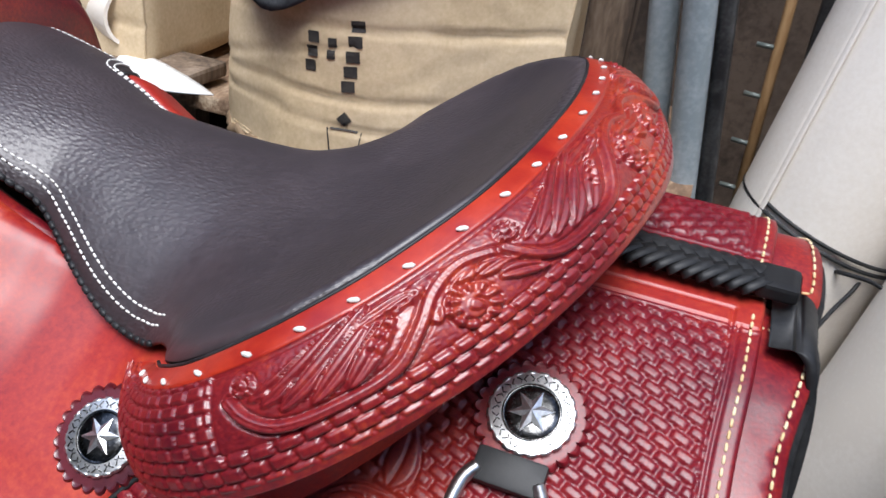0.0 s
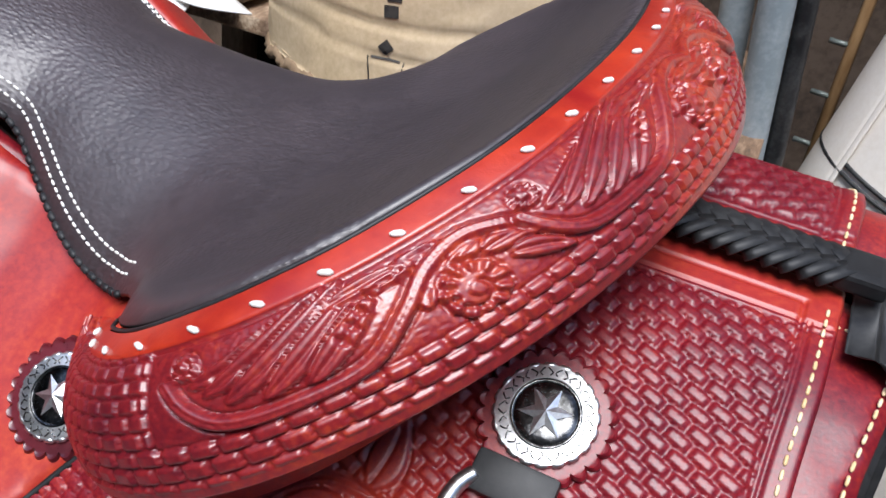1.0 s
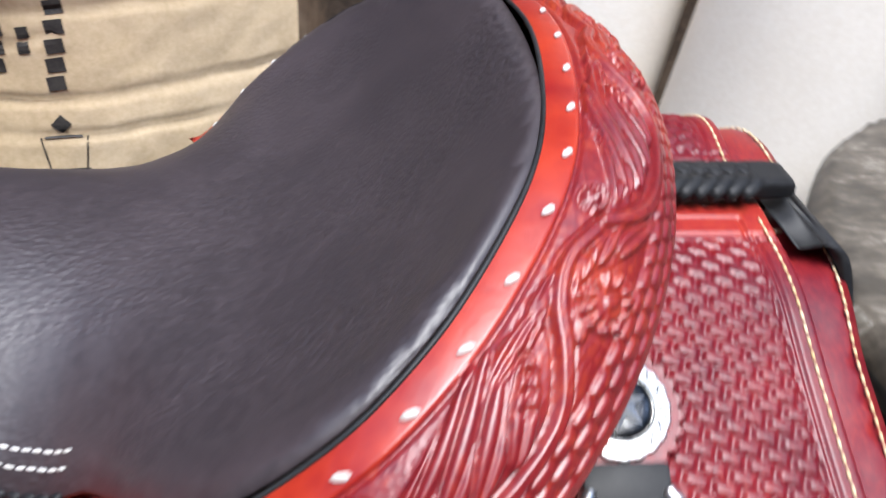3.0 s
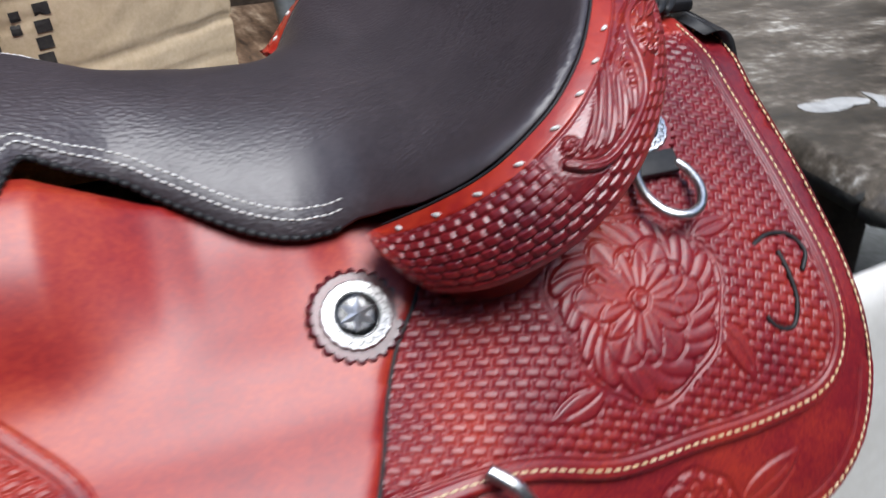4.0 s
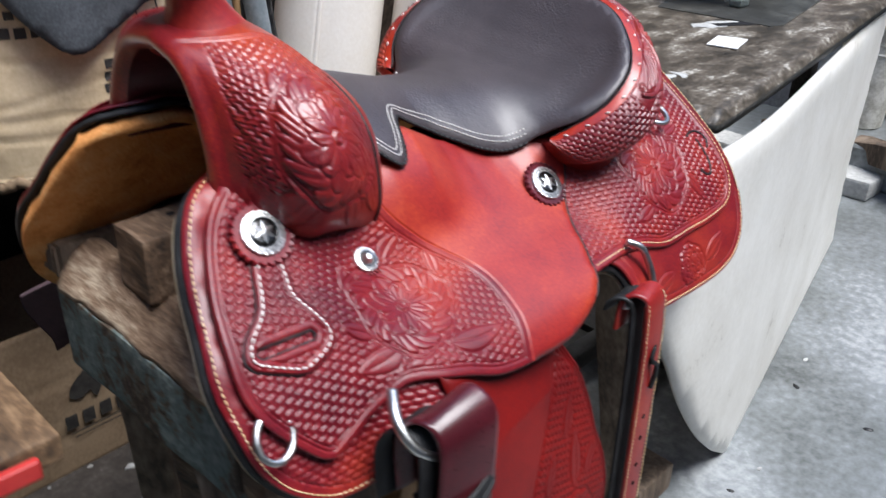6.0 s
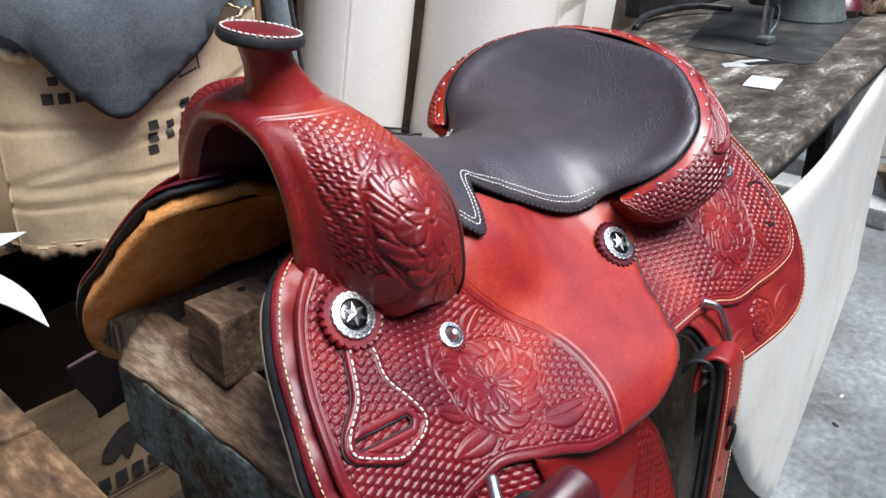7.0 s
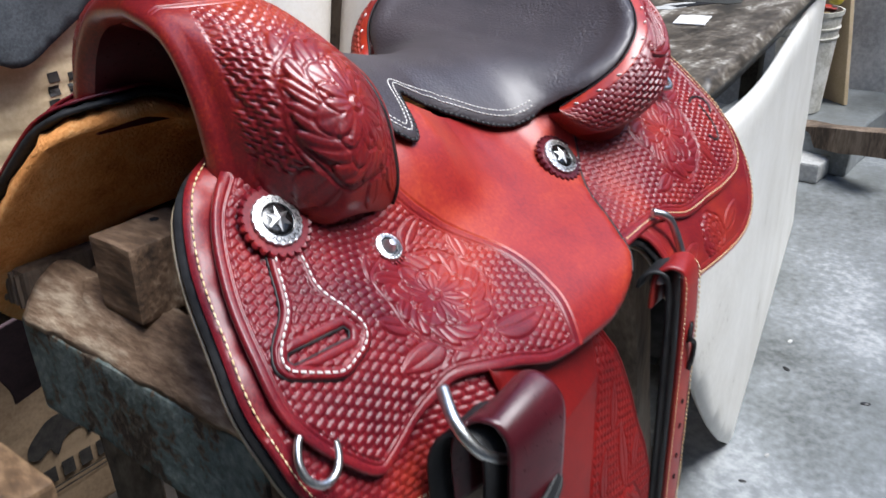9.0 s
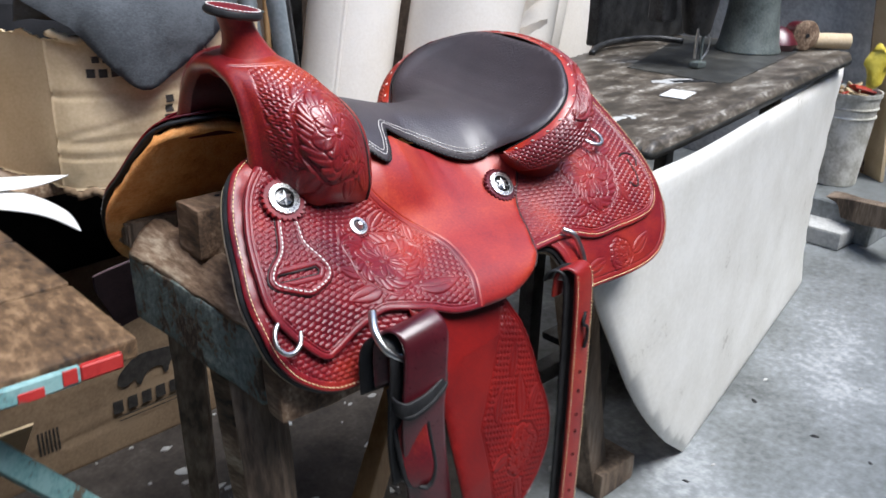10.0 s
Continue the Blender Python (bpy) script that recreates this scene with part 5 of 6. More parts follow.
def cyl(name, a, b, r, mat, label, category, sides=32, r2=None, parent=None):
    a, b = Vector(a), Vector(b)
    m = Matrix.Translation(a) @ (b - a).to_track_quat("Z", "Y").to_matrix().to_4x4()
    L = (b - a).length
    r2 = r2 or r
    return from_bm(name, turned([(0, 0), (r * .97, 0), (r, .004), (r2, L - .004), (r2 * .97, L), (0, L)], sides, m), mat, parent, label, category=category)


cyl("pipe", (.325, .72, 0), (.105, .72, 1.6), .021, PIPE, "grey plastic pipe leaning by the wall", "pipe")
cyl("pipe", (.355, .735, 0), (.14, .735, 1.6), .012, IRON, "black iron pipe leaning by the wall", "pipe")
cyl("pipe", (.275, .76, 0), (.06, .76, 1.6), .020, PIPE, "grey plastic pipe leaning by the wall", "pipe")
rack = thing("iron_rack", "rusty iron rack strip with short rungs by the wall", "rack", (.3, .95, 0))
leg_v, leg_f = tube([(.335, .95, 0), (.30, .95, 1.6)], .008, 8)
solid("rail", leg_v, leg_f, WOOD_YELLOW, rack)
for z in np.arange(.3, 1.5, .075):
    v, f = tube([(.30 + .02 * (1.6 - z), .95, z), (.27 + .02 * (1.6 - z), .955, z)], .004, 6)
    solid("rung", v, f, IRON_GREY, rack)
beam("iron_sheet", (.36, 1.0, 0), (.46, 1.02, 1.7), IRON, None, "", 2, 0, 0)
tagged(bpy.data.objects["iron_sheet"], "black iron sheet standing at the wall", "sheet")


# sheet rolls
def sheet_roll(base, top, r, seed):
    """A rolled sheet: a spiral wall with its outer lap."""
    a, b = Vector(base), Vector(top)
    m = Matrix.Translation(a) @ (b - a).to_track_quat("Z", "Y").to_matrix().to_4x4()
    L = (b - a).length
    n, rows, verts = 150, 14, []
    for i in range(rows):
        for k in range(n):
            w = 2 * math.pi * 2.3 * k / (n - 1) + seed
            q = r * (1 - .05 * (n - 1 - k) / n * 2) + .0022 * noise.noise(Vector((math.cos(w) * 1.5, math.sin(w) * 1.5, i * .35 + seed)))
            verts.append(m @ Vector((q * math.cos(w), q * math.sin(w), L * i / (rows - 1))))
    me = mesh_of("sheet_roll", [tuple(v) for v in verts], grid_faces(rows, n), CREAM)
    ob = put("sheet_roll", me, None, "upright cream sheet roll leaning at the wall", "roll", "sheet rolls")
    mod = ob.modifiers.new("wall", "SOLIDIFY")
    mod.thickness = .0025
    w = 2 * math.pi * 2.3 + seed
    way = Vector((math.cos(w), math.sin(w), 0))
    v, f = band([m @ (way * (r * .999) + Vector((0, 0, L * t))) for t in np.linspace(.002, .998, 30)], m.to_3x3() @ way.cross(Vector((0, 0, 1))), .008, .0016)
    solid("lap_edge", v, f, CREAM, ob, "raised lap edge of the sheet")
    for end in (0, L):
        q = turned([(r * .52, -.003), (r * .80, -.003), (r * .80, .003), (r * .52, .003), (r * .52, -.003)], 32, m @ Matrix.Translation((0, 0, end - (.012 if end else -.012))))
        from_bm("inner_core", q, CARD, ob, "brown cardboard core")
    return ob


sheet_roll((.318, .80, 0), (.573, .80, 1.5), .116, 0.4)
sheet_roll((.515, .62, 0), (.815, .64, 1.5), .143, 1.9)
sheet_roll((.90, .80, 0), (1.22, .83, 1.5), .130, 3.1)
sheet_roll((1.12, .92, 0), (1.46, .95, 1.5), .110, 4.4)
sheet_roll((1.42, 1.05, 0), (1.75, 1.08, 1.5), .150, 5.2)
def torn_flap(at, turn, size):
    bm = bmesh.new()
    rows = []
    for i in range(9):
        t = i / 8
        w = size * (.5 - .25 * t + .06 * math.sin(i * 2.3))
        rows.append([bm.verts.new((size * (.9 * math.sin(t * 1.3)), -size * (.75 * (1 - math.cos(t * 1.5))), (k - .5) * w + size * .6 * t)) for k in (0, .5, 1)])
    for a, b in zip(rows, rows[1:]):
        for k in range(2):
            bm.faces.new((a[k], b[k], b[k + 1], a[k + 1]))
    bmesh.ops.solidify(bm, geom=bm.faces[:], thickness=.0015)
    bm.transform(Matrix.Translation(at) @ Matrix.Rotation(radians(turn), 4, "Z"))
    return from_bm("torn_flap", bm, CREAM, None, "torn curled paper flap on a sheet roll", category="paper", group="torn flaps")


torn_flap((.775, .515, .86), 0, .06)
torn_flap((.80, .52, .93), 15, .05)
torn_flap((.985, .690, .90), 5, .07)
cord = thing("cord", "thin black cord tied round a sheet roll", "cord", (.4, .7, .7))
for z0, d in ((.645, .0), (.625, .01)):
    ring = [(.325 + .17 * z0 + .116 * math.cos(a), .80 + .116 * math.sin(a), z0 - .035 * math.cos(a) + d) for a in np.linspace(0, 2 * math.pi, 40)[:-1]]
    v, f = tube(ring, .0028, 6, True)
    solid("loop", v, f, BLACK, cord)
for pts in ([(.49, .735, .605), (.48, .70, .595), (.46, .68, .565), (.44, .66, .525)], [(.48, .72, .60), (.45, .69, .615), (.49, .66, .625), (.52, .64, .615)]):
    v, f = tube(smooth_line(pts, 6), .003, 6)
    solid("loose_end", v, f, BLACK, cord)

# ---- sewing table ----
table = thing("sewing_table", "worn black sewing machine table with chipped edge", "table", (1.0, .2, 0))
TOP = smooth_line([(.412, -.08), (.418, -.112), (.45, -.122), (1.0, -.04), (1.70, .07), (1.765, .10), (1.74, .25), (1.60, .62), (1.2, .56), (.70, .44), (.55, .33), (.43, .12)], 6, True, corners=(4, 7, 9))


def flat_place(p, h):
    return np.stack([p[:, 0], p[:, 1], .742 + h], 1)


def top_relief(p, where=False):
    if where:
        return np.ones(len(p), bool)
    return np.array([.0012 * noise.noise(Vector((x * 30, y * 30, 0))) for x, y in p])


v, f, k = sheet(grown(TOP, .010), flat_place, .03, .015, .028, top_relief, .012, rim=.003, choose=lambda m: np.ones(len(m), int))
put("tabletop", mesh_of("tabletop", local(v, table), f, [PLATE_IRON, TABLE], k), table, "worn black tabletop")
for x, y in ((.53, .02), (1.55, .2), (.68, .34), (1.5, .5)):
    from_bm("leg", box_bm((x - .022, y - .022, 0), (x + .022, y + .022, .742), .004), IRON, table, "black iron leg")
from_bm("crossbar", box_bm((.5, .15, .12), (1.5, .19, .16), .004), IRON, table, "iron crossbar")
from_bm("treadle", box_bm((.75, .05, .08), (1.15, .35, .10), .004), IRON, table, "iron treadle")
PLATE = np.array([(.985, .33), (1.000, .058), (1.645, .183), (1.611, .55)])
v, f, k = sheet(smooth_line(PLATE, 10, True, corners=(0, 1, 2, 3)), flat_place, .05, .043, .004, rim=.002)
put("bed_plate", mesh_of("bed_plate", local(v, table), f, [PLATE_IRON], smooth=False), table, "dark grey machine bed plate")
from_bm("plate_slot", box_bm((-.05, -.012, 0), (.05, .012, .0012), .0005, 1, Matrix.Translation((.965, .135, .7855)) @ Matrix.Rotation(radians(-28), 4, "Z")), CLOTH_AND_SHADE, table, "dark slot")

machine = thing("sewing_machine", "old grey-green cast iron sewing machine on the table", "sewing machine", (1.35, .3, .79))
m = Matrix.Translation((1.50, .275, .787))
from_bm("column", turned([(0, 0), (.090, 0), (.092, .006), (.084, .03), (.074, .10), (.066, .20), (.064, .34), (0, .34)], 32, m), IRON_GREY, machine, "tapered grey-green column")
from_bm("arm", box_bm((-.42, -.05, .99), (.06, .05, 1.12), .03, 4, Matrix.Translation((1.50, .275, 0)) @ Matrix.Rotation(radians(6), 4, "Z")), IRON, machine, "black arm")
from_bm("head", turned([(0, 0), (.030, 0), (.036, .01), (.050, .10), (.062, .14), (.064, .30), (0, .30)], 20, Matrix.Translation((1.135, .235, .87))), IRON, machine, "black needle head")
from_bm("head_side", box_bm((-.03, -.02, .90), (.03, .03, 1.10), .012, 3, Matrix.Translation((1.06, .29, 0))), IRON, machine, "black side cover")
cyl("needle_bar", (1.108, .215, .812), (1.108, .215, .90), .004, STEEL, "steel needle bar", "", 12, None, machine)
cyl("presser_bar", (1.132, .212, .806), (1.132, .212, .90), .004, IRON_GREY, "presser bar", "", 12, None, machine)
from_bm("presser_foot", box_bm((1.098, .195, .790), (1.140, .225, .806), .005, 2, None, .002, 3), IRON_GREY, machine, "presser foot")
v, f = tube(smooth_line([(1.142, .214, .88), (1.155, .205, .86), (1.150, .205, .83), (1.135, .21, .81)], 8), .0022, 8)
solid("thread_guide", v, f, STEEL, machine, "wire thread guide")
v, f = tube(smooth_line([(1.06, .50, .790), (1.14, .53, .800), (1.25, .53, .806), (1.36, .50, .806), (1.42, .44, .80)], 8), .009, 10)
solid("belt_guard", v, f, IRON, machine, "black belt guard")
from_bm("belt_cover", box_bm((1.16, .555, .79), (1.62, .60, 1.12), .01, 3, None, .003, 4), IRON, machine, "black belt cover")
cyl("hand_wheel", (1.66, .30, 1.00), (1.69, .308, 1.00), .085, IRON, "black hand wheel", "", 32, None, machine)

from_bm("paper_scrap", box_bm((-.042, -.028, .7862), (.042, .028, .7885), .0008, 1, Matrix.Translation((.800, .066, 0)) @ Matrix.Rotation(radians(14), 4, "Z"), .0015, 6), PAPER, None, "small white paper scrap on the tabletop", category="paper")
for k, (x, y, s, r) in enumerate(((.93, .16, .055, -25), (.50, .02, .030, 10), (.54, .01, .018, 50))):
    bm = turned([(s, 0), (s * .9, .0006), (0, .0008)], 40, Matrix.Translation((x, y, .7856)) @ Matrix.Rotation(radians(r), 4, "Z") @ Matrix.Diagonal((1, .4, 1, 1)))
    for vtx in bm.verts:
        vtx.co.xy += Vector((noise.noise(vtx.co * 40), noise.noise(vtx.co * 40 + Vector((9, 0, 0))))) * .020
    from_bm("plaster_stain", bm, PLASTER, None, "dried pale plaster stain on the tabletop", category="stain")

spool = thing("thread_spool", "round wooden spool with a dark core on the table", "spool", (1.66, .20, .83))
m = Matrix.Translation((1.66, .20, .832)) @ Matrix.Rotation(radians(90), 4, "X") @ Matrix.Rotation(radians(-30), 4, "Y")
from_bm("flange", turned([(0, .022), (.038, .022), (.043, .025), (.043, .031), (.038, .034), (.010, .035), (0, .035)], 28, m), WOOD, spool, "brown flange")
from_bm("core", turned([(.006, .030), (.006, .039), (0, .039)], 16, m), IRON, spool, "dark core")
from_bm("winding", turned([(.034, -.03), (.037, .0), (.034, .022), (0, .022), (0, -.03), (.034, -.03)], 28, m), OXBLOOD, spool, "brown thread")
cyl("cardboard_tube", (1.70, .20, .810), (1.80, .11, .810), .023, CARD, "tan cardboard tube lying on the table", "tube")
from_bm("brown_rags", turned([(0, .0), (.05, .0), (.06, .02), (.045, .05), (.02, .065), (0, .06)], 20, Matrix.Translation((1.60, .24, .787))), OXBLOOD, None, "crumpled brown rag on the table", category="rag")

# ---- leaning board ----
BOARD_EDGE = smooth_line([(.69, .0), (1.83, .0), (1.755, .2), (1.765, .42), (1.86, .732), (1.60, .734), (1.25, .738), (.80, .752), (.45, .756), (.30, .748), (.225, .705), (.195, .65), (.20, .58), (.235, .51), (.285, .43), (.355, .32), (.45, .205), (.566, .095)], 6, True, corners=(0, 1, 4, 17))


def board_place(p, h):
    y = -.198 + .2225 * np.log1p(np.exp(np.clip((p[:, 0] - .45) / .08, -20, 20))) * .08 + p[:, 1] * .012
    return np.stack([p[:, 0], y - h, p[:, 1]], 1)


v, f, k = sheet(BOARD_EDGE, board_place, .03, -.014, .014, None, None, rim=.0015)
put("leaning_board", mesh_of("leaning_board", v, f, [BOARD]), None, "dirty white laminate board leaning on the sewing table", "board")

# ---- boxes ----
def bars(name, face, items, parent, mat=INK):
    """Printed marks as thin raised bars: (u, v, width, height, degrees) on a face given by a matrix (x along, y up, z out)."""
    for u, v, w, h, a in items:
        bm = box_bm((-w / 2, -h / 2, 0), (w / 2, h / 2, .0008), 0, 1, face @ Matrix.Translation((u, v, 0)) @ Matrix.Rotation(radians(a), 4, "Z"))
        from_bm(name, bm, mat, parent, smooth=False)


def crate(name, label, w, d, h, at, turn, mat, wall=.006, sag=.010, seed=1, torn=True):
    """An open cardboard box with thick walls, a bottom and bent flaps; its front left foot at the given spot."""
    box = thing(name, label, "box", at)
    M = Matrix.Translation(at) @ Matrix.Rotation(radians(turn), 4, "Z")
    for nm, lo, hi in (("front_wall", (0, 0, 0), (w, wall, h)), ("back_wall", (0, d - wall, 0), (w, d, h)), ("side_wall", (0, wall, 0), (wall, d - wall, h)), ("side_wall", (w - wall, wall, 0), (w, d - wall, h)), ("bottom", (wall, wall, 0), (w - wall, d - wall, wall))):
        bm = box_bm(lo, hi, .0015, 1, None, 0, 0)
        bmesh.ops.subdivide_edges(bm, edges=[e for e in bm.edges if e.calc_length() > .05], cuts=34 if nm == "front_wall" else 10, use_grid_fill=True)
        for v in bm.verts:
            q = v.co.copy()
            k = Vector((noise.noise(q * 5 + Vector((seed, 0, 0))), noise.noise(q * 5 + Vector((0, seed, 3))), 0)) * sag
            crease = .0035 * math.exp(-((q.z - h * .60 - .03 * q.x) / .005) ** 2) + .004 * math.exp(-((q.z - h * .22 - .02 * q.x) / .006) ** 2) + .002 * math.exp(-((q.z - h * .40 - .012 * math.sin(q.x * 16)) / .005) ** 2) + .0012 * noise.noise(q * 30)
            if nm != "bottom":
                v.co += Vector((k.x, k.y + (crease if nm == "front_wall" else 0), 0))
                if torn and q.z > h - .02:
                    v.co.z += .020 * noise.noise(q * 14) + .006 * noise.noise(q * 70) - .006
                if torn and q.z < .02:
                    v.co.z += .008 * noise.noise(q * 60)
        bm.transform(M)
        from_bm(nm, bm, mat, box, "", True, 60)
    return box, M


FRONT = resample(smooth_line([(-.365, .565), (-.335, .527), (-.27, .490), (-.20, .470), (-.12, .478), (-.03, .530), (.065, .600)], 10), .004)
FRONT_AT = np.r_[0, np.cumsum(np.linalg.norm(np.diff(FRONT, axis=0), axis=1))]
BOX_Z, BOX_H = .682, .262


def on_box(u, v, h=0.0):
    """A spot on the bulged front of the box: u along it, v up, h outward."""
    x, y = np.interp(u, FRONT_AT, FRONT[:, 0]), np.interp(u, FRONT_AT, FRONT[:, 1])
    dx, dy = np.interp(u + .01, FRONT_AT, FRONT[:, 0]) - np.interp(u - .01, FRONT_AT, FRONT[:, 0]), np.interp(u + .01, FRONT_AT, FRONT[:, 1]) - np.interp(u - .01, FRONT_AT, FRONT[:, 1])
    n = math.hypot(dx, dy)
    c = .0045 * math.exp(-((v - .165 - .03 * u) / .004) ** 2) + .004 * math.exp(-((v - .085 - .02 * u) / .004) ** 2) + .0035 * math.exp(-((v - .060 + .02 * u) / .003) ** 2) + .003 * math.exp(-((v - .115 - .25 * (u - .1)) / .003) ** 2) * (u < .25)
    w = .006 * noise.noise(Vector((u * 9, v * 9, 4))) + .0012 * noise.noise(Vector((u * 45, v * 45, 4)))
    k = h + w - c
    return Vector((x + dy / n * k, y - dx / n * k, BOX_Z + v + .004 * noise.noise(Vector((u * 20, 0, 7)))))


cia = thing("cardboard_box", "open crumpled tan cardboard box with black print", "box", (-.15, .72, BOX_Z))


def card_wall(name, at, length, label=""):
    """A wall of corrugated card along a line, torn at its upper and lower edge."""
    nu, nv = max(8, int(length / .006)), 44
    rows = []
    for lift in (0.0, -.005):
        for i in range(nv + 1):
            for k in range(nu + 1):
                u, v = length * k / nu, BOX_H * i / nv
                if i == nv:
                    v += .016 * noise.noise(Vector((u * 16, 2, 0))) + .006 * noise.noise(Vector((u * 80, 2, 0)))
                if i == 0:
                    v += .006 * noise.noise(Vector((u * 60, 5, 0)))
                rows.append(tuple(at(u, v, lift)))
    n, c = (nv + 1) * (nu + 1), nu + 1
    faces = grid_faces(nv + 1, c) + [tuple(n + q for q in g[::-1]) for g in grid_faces(nv + 1, c)]
    edge = [k for k in range(c)] + [i * c + nu for i in range(1, nv + 1)] + [nv * c + k for k in range(nu - 1, -1, -1)] + [i * c for i in range(nv - 1, 0, -1)]
    faces += [(a, b, b + n, a + n) for a, b in zip(edge, edge[1:] + edge[:1])]
    return solid(name, rows, faces, CARD, cia, label)


def straight(a, b):
    a, b = Vector(a), Vector(b)
    d = (b - a).normalized()
    return lambda u, v, h: Vector((*(a + d * u + Vector((d.y, -d.x)) * (h + .008 * noise.noise(Vector((u * 6, v * 6, a.x))))), BOX_Z + v)), (b - a).length


card_wall("front_wall", on_box, FRONT_AT[-1])
for nm, a, b in (("side_wall", (.065, .600), (.03, .93)), ("back_wall", (.03, .93), (-.44, .90)), ("side_wall", (-.44, .90), (-.365, .565))):
    at, length = straight(a, b)
    card_wall(nm, at, length)
solid("bottom", [(q[0], q[1], z) for z in (BOX_Z + .008, BOX_Z + .002) for q in (*FRONT[::12], (.03, .92), (-.43, .89))], [tuple(range(len(FRONT[::12]) + 2)), tuple(range(len(FRONT[::12]) + 2, 2 * len(FRONT[::12]) + 4))[::-1]], CARD, cia)
lip = [on_box(u, BOX_H + .004 + .006 * math.sin(u * 90), q) for u in np.arange(.01, .15, .006) for q in (.001,)]
v, f = tube([q + Vector((0, -.006 * abs(math.sin(i * 1.7)), 0)) for i, q in enumerate(lip)], [.005 + .004 * abs(math.sin(i * 2.1)) for i in range(len(lip))], 7)
solid("torn_edge", v, f, CARD, cia, "frayed torn cardboard edge")
foot = [on_box(u, -.006 + .004 * math.sin(u * 140), -.004) for u in np.arange(.0, .20, .005)]
v, f = tube(foot, [.006 + .005 * abs(math.sin(i * 1.9)) for i in range(len(foot))], 7)
solid("torn_edge", v, f, CARD_DARK, cia, "frayed torn cardboard edge")


def printed(name, u, v, w, h, turn, parent=cia):
    """A printed bar laid on the bulged front."""
    c, q = math.cos(radians(turn)), math.sin(radians(turn))
    n = 4
    pts = [(u + (a - .5) * w * c - (b - .5) * h * q, v + (a - .5) * w * q + (b - .5) * h * c) for b in np.linspace(0, 1, n) for a in np.linspace(0, 1, n)]
    verts = [on_box(x, y, .0012) for x, y in pts] + [on_box(x, y, .0002) for x, y in pts]
    solid(name, verts, grid_faces(n, n) + [tuple(k + n * n for k in g[::-1]) for g in grid_faces(n, n)], INK, parent, smooth=False)


# three lines of print running up the box, the same upside down beside it, a square mark and a dot
for u, v0, step, tall, n in ((.196, .122, .017, .017, 3), (.222, .140, .014, .013, 2), (.245, .106, .0175, .020, 5)):
    for k in range(n):
        printed("print_mark", u + .10 * (step * k), v0 + step * k, step * .74, tall * .8, 96)
for u0, v0, step, tall, n in ((.075, .205, .020, .018, 3), (.085, .228, .017, .014, 2)):
    for k in range(n):
        printed("print_mark", u0 + step * k, v0, step * .72, tall * .8, 1)
for a, b, w, h in ((.265, .215, .040, .0025), (.270, .245, .040, .0025), (.247, .230, .0025, .03), (.288, .230, .0025, .03), (.267, .230, .026, .0025)):
    printed("print_mark", a, b, w, h, 8)
for a, b, w, h, t in ((.225, .035, .0015, .036, 8), (.262, .035, .0015, .036, -8), (.243, .053, .034, .0015, 0), (.243, .019, .040, .0015, 0)):
    printed("print_mark", a, b, w, h, t)
printed("print_dot", .243, .066, .013, .013, 45)

# shelf the box stands on; a black panel is added for the shade below
shelf = thing("back_shelf", "dark timber shelf full of shadow behind the stand", "shelf", (-.2, .7, 0))
from_bm("board", box_bm((-.75, .61, .655), (.25, 1.05, .680), .004, 2, None, .003, 4), WOOD, shelf, "dark shelf board")
for x in (-.72, .2):
    for y in (.58, 1.0):
        from_bm("leg", box_bm((x - .025, y - .025, 0), (x + .025, y + .025, .655), .004), WOOD_LEG, shelf)
from_bm("shade_panel", box_bm((-.75, 1.06, 0), (.25, 1.08, .655), .002), CLOTH_AND_SHADE, shelf, "black panel added for the deep shade under the shelf")

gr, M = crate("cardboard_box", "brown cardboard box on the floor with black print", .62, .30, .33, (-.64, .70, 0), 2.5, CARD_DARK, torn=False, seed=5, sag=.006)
face = M @ Matrix.Rotation(radians(90), 4, "X") @ Matrix.Translation((0, 0, .005))
items = [(.375 + .034 * k, .116, .023, .030, 0) for k in range(6)]
items += [(.47, .090, .20, .0025, 0), (.45, .080, .15, .002, 0)]
items += [(.20 + .008 * k, .10, .004, .055, 0) for k in range(6)]
bars("print_mark", face, items, gr)
animal = smooth_line([(.38, .168), (.385, .19), (.40, .205), (.425, .222), (.45, .225), (.48, .222), (.51, .218), (.525, .205), (.53, .18), (.52, .178), (.515, .19), (.505, .175), (.50, .158), (.49, .158), (.488, .178), (.46, .18), (.44, .165), (.435, .150), (.425, .152), (.42, .17), (.40, .158)], 5, True)
v, f, k = sheet(animal, lambda p, h: np.array([face @ Vector((x, y, z)) for (x, y), z in zip(p, h)]), .012, 0, .0009, rim=0)
put("print_emblem", mesh_of("print_emblem", local(v, gr), f, [INK], smooth=False), gr)
from_bm("loose_flap", box_bm((-.10, -.16, 0), (.10, .0, .005), .001, 1, Matrix.Translation((-.60, .60, .16)) @ Matrix.Rotation(radians(-50), 4, "X")), CARD, gr, "bent cardboard flap")

# second box beyond
crate("cardboard_box", "worn tan cardboard box beside the other box", .5, .4, .25, (-1.02, .60, .70), -2, CARD, seed=9)


# cloth over the box
def drape(name, outline, place, mat, label, category, coarse=.012):
    v, f, k = sheet(smooth_line(outline, 6, True), place, coarse, 0, .0025, rim=.0015)
    return put(name, mesh_of(name, v, f, [mat]), None, label, category)


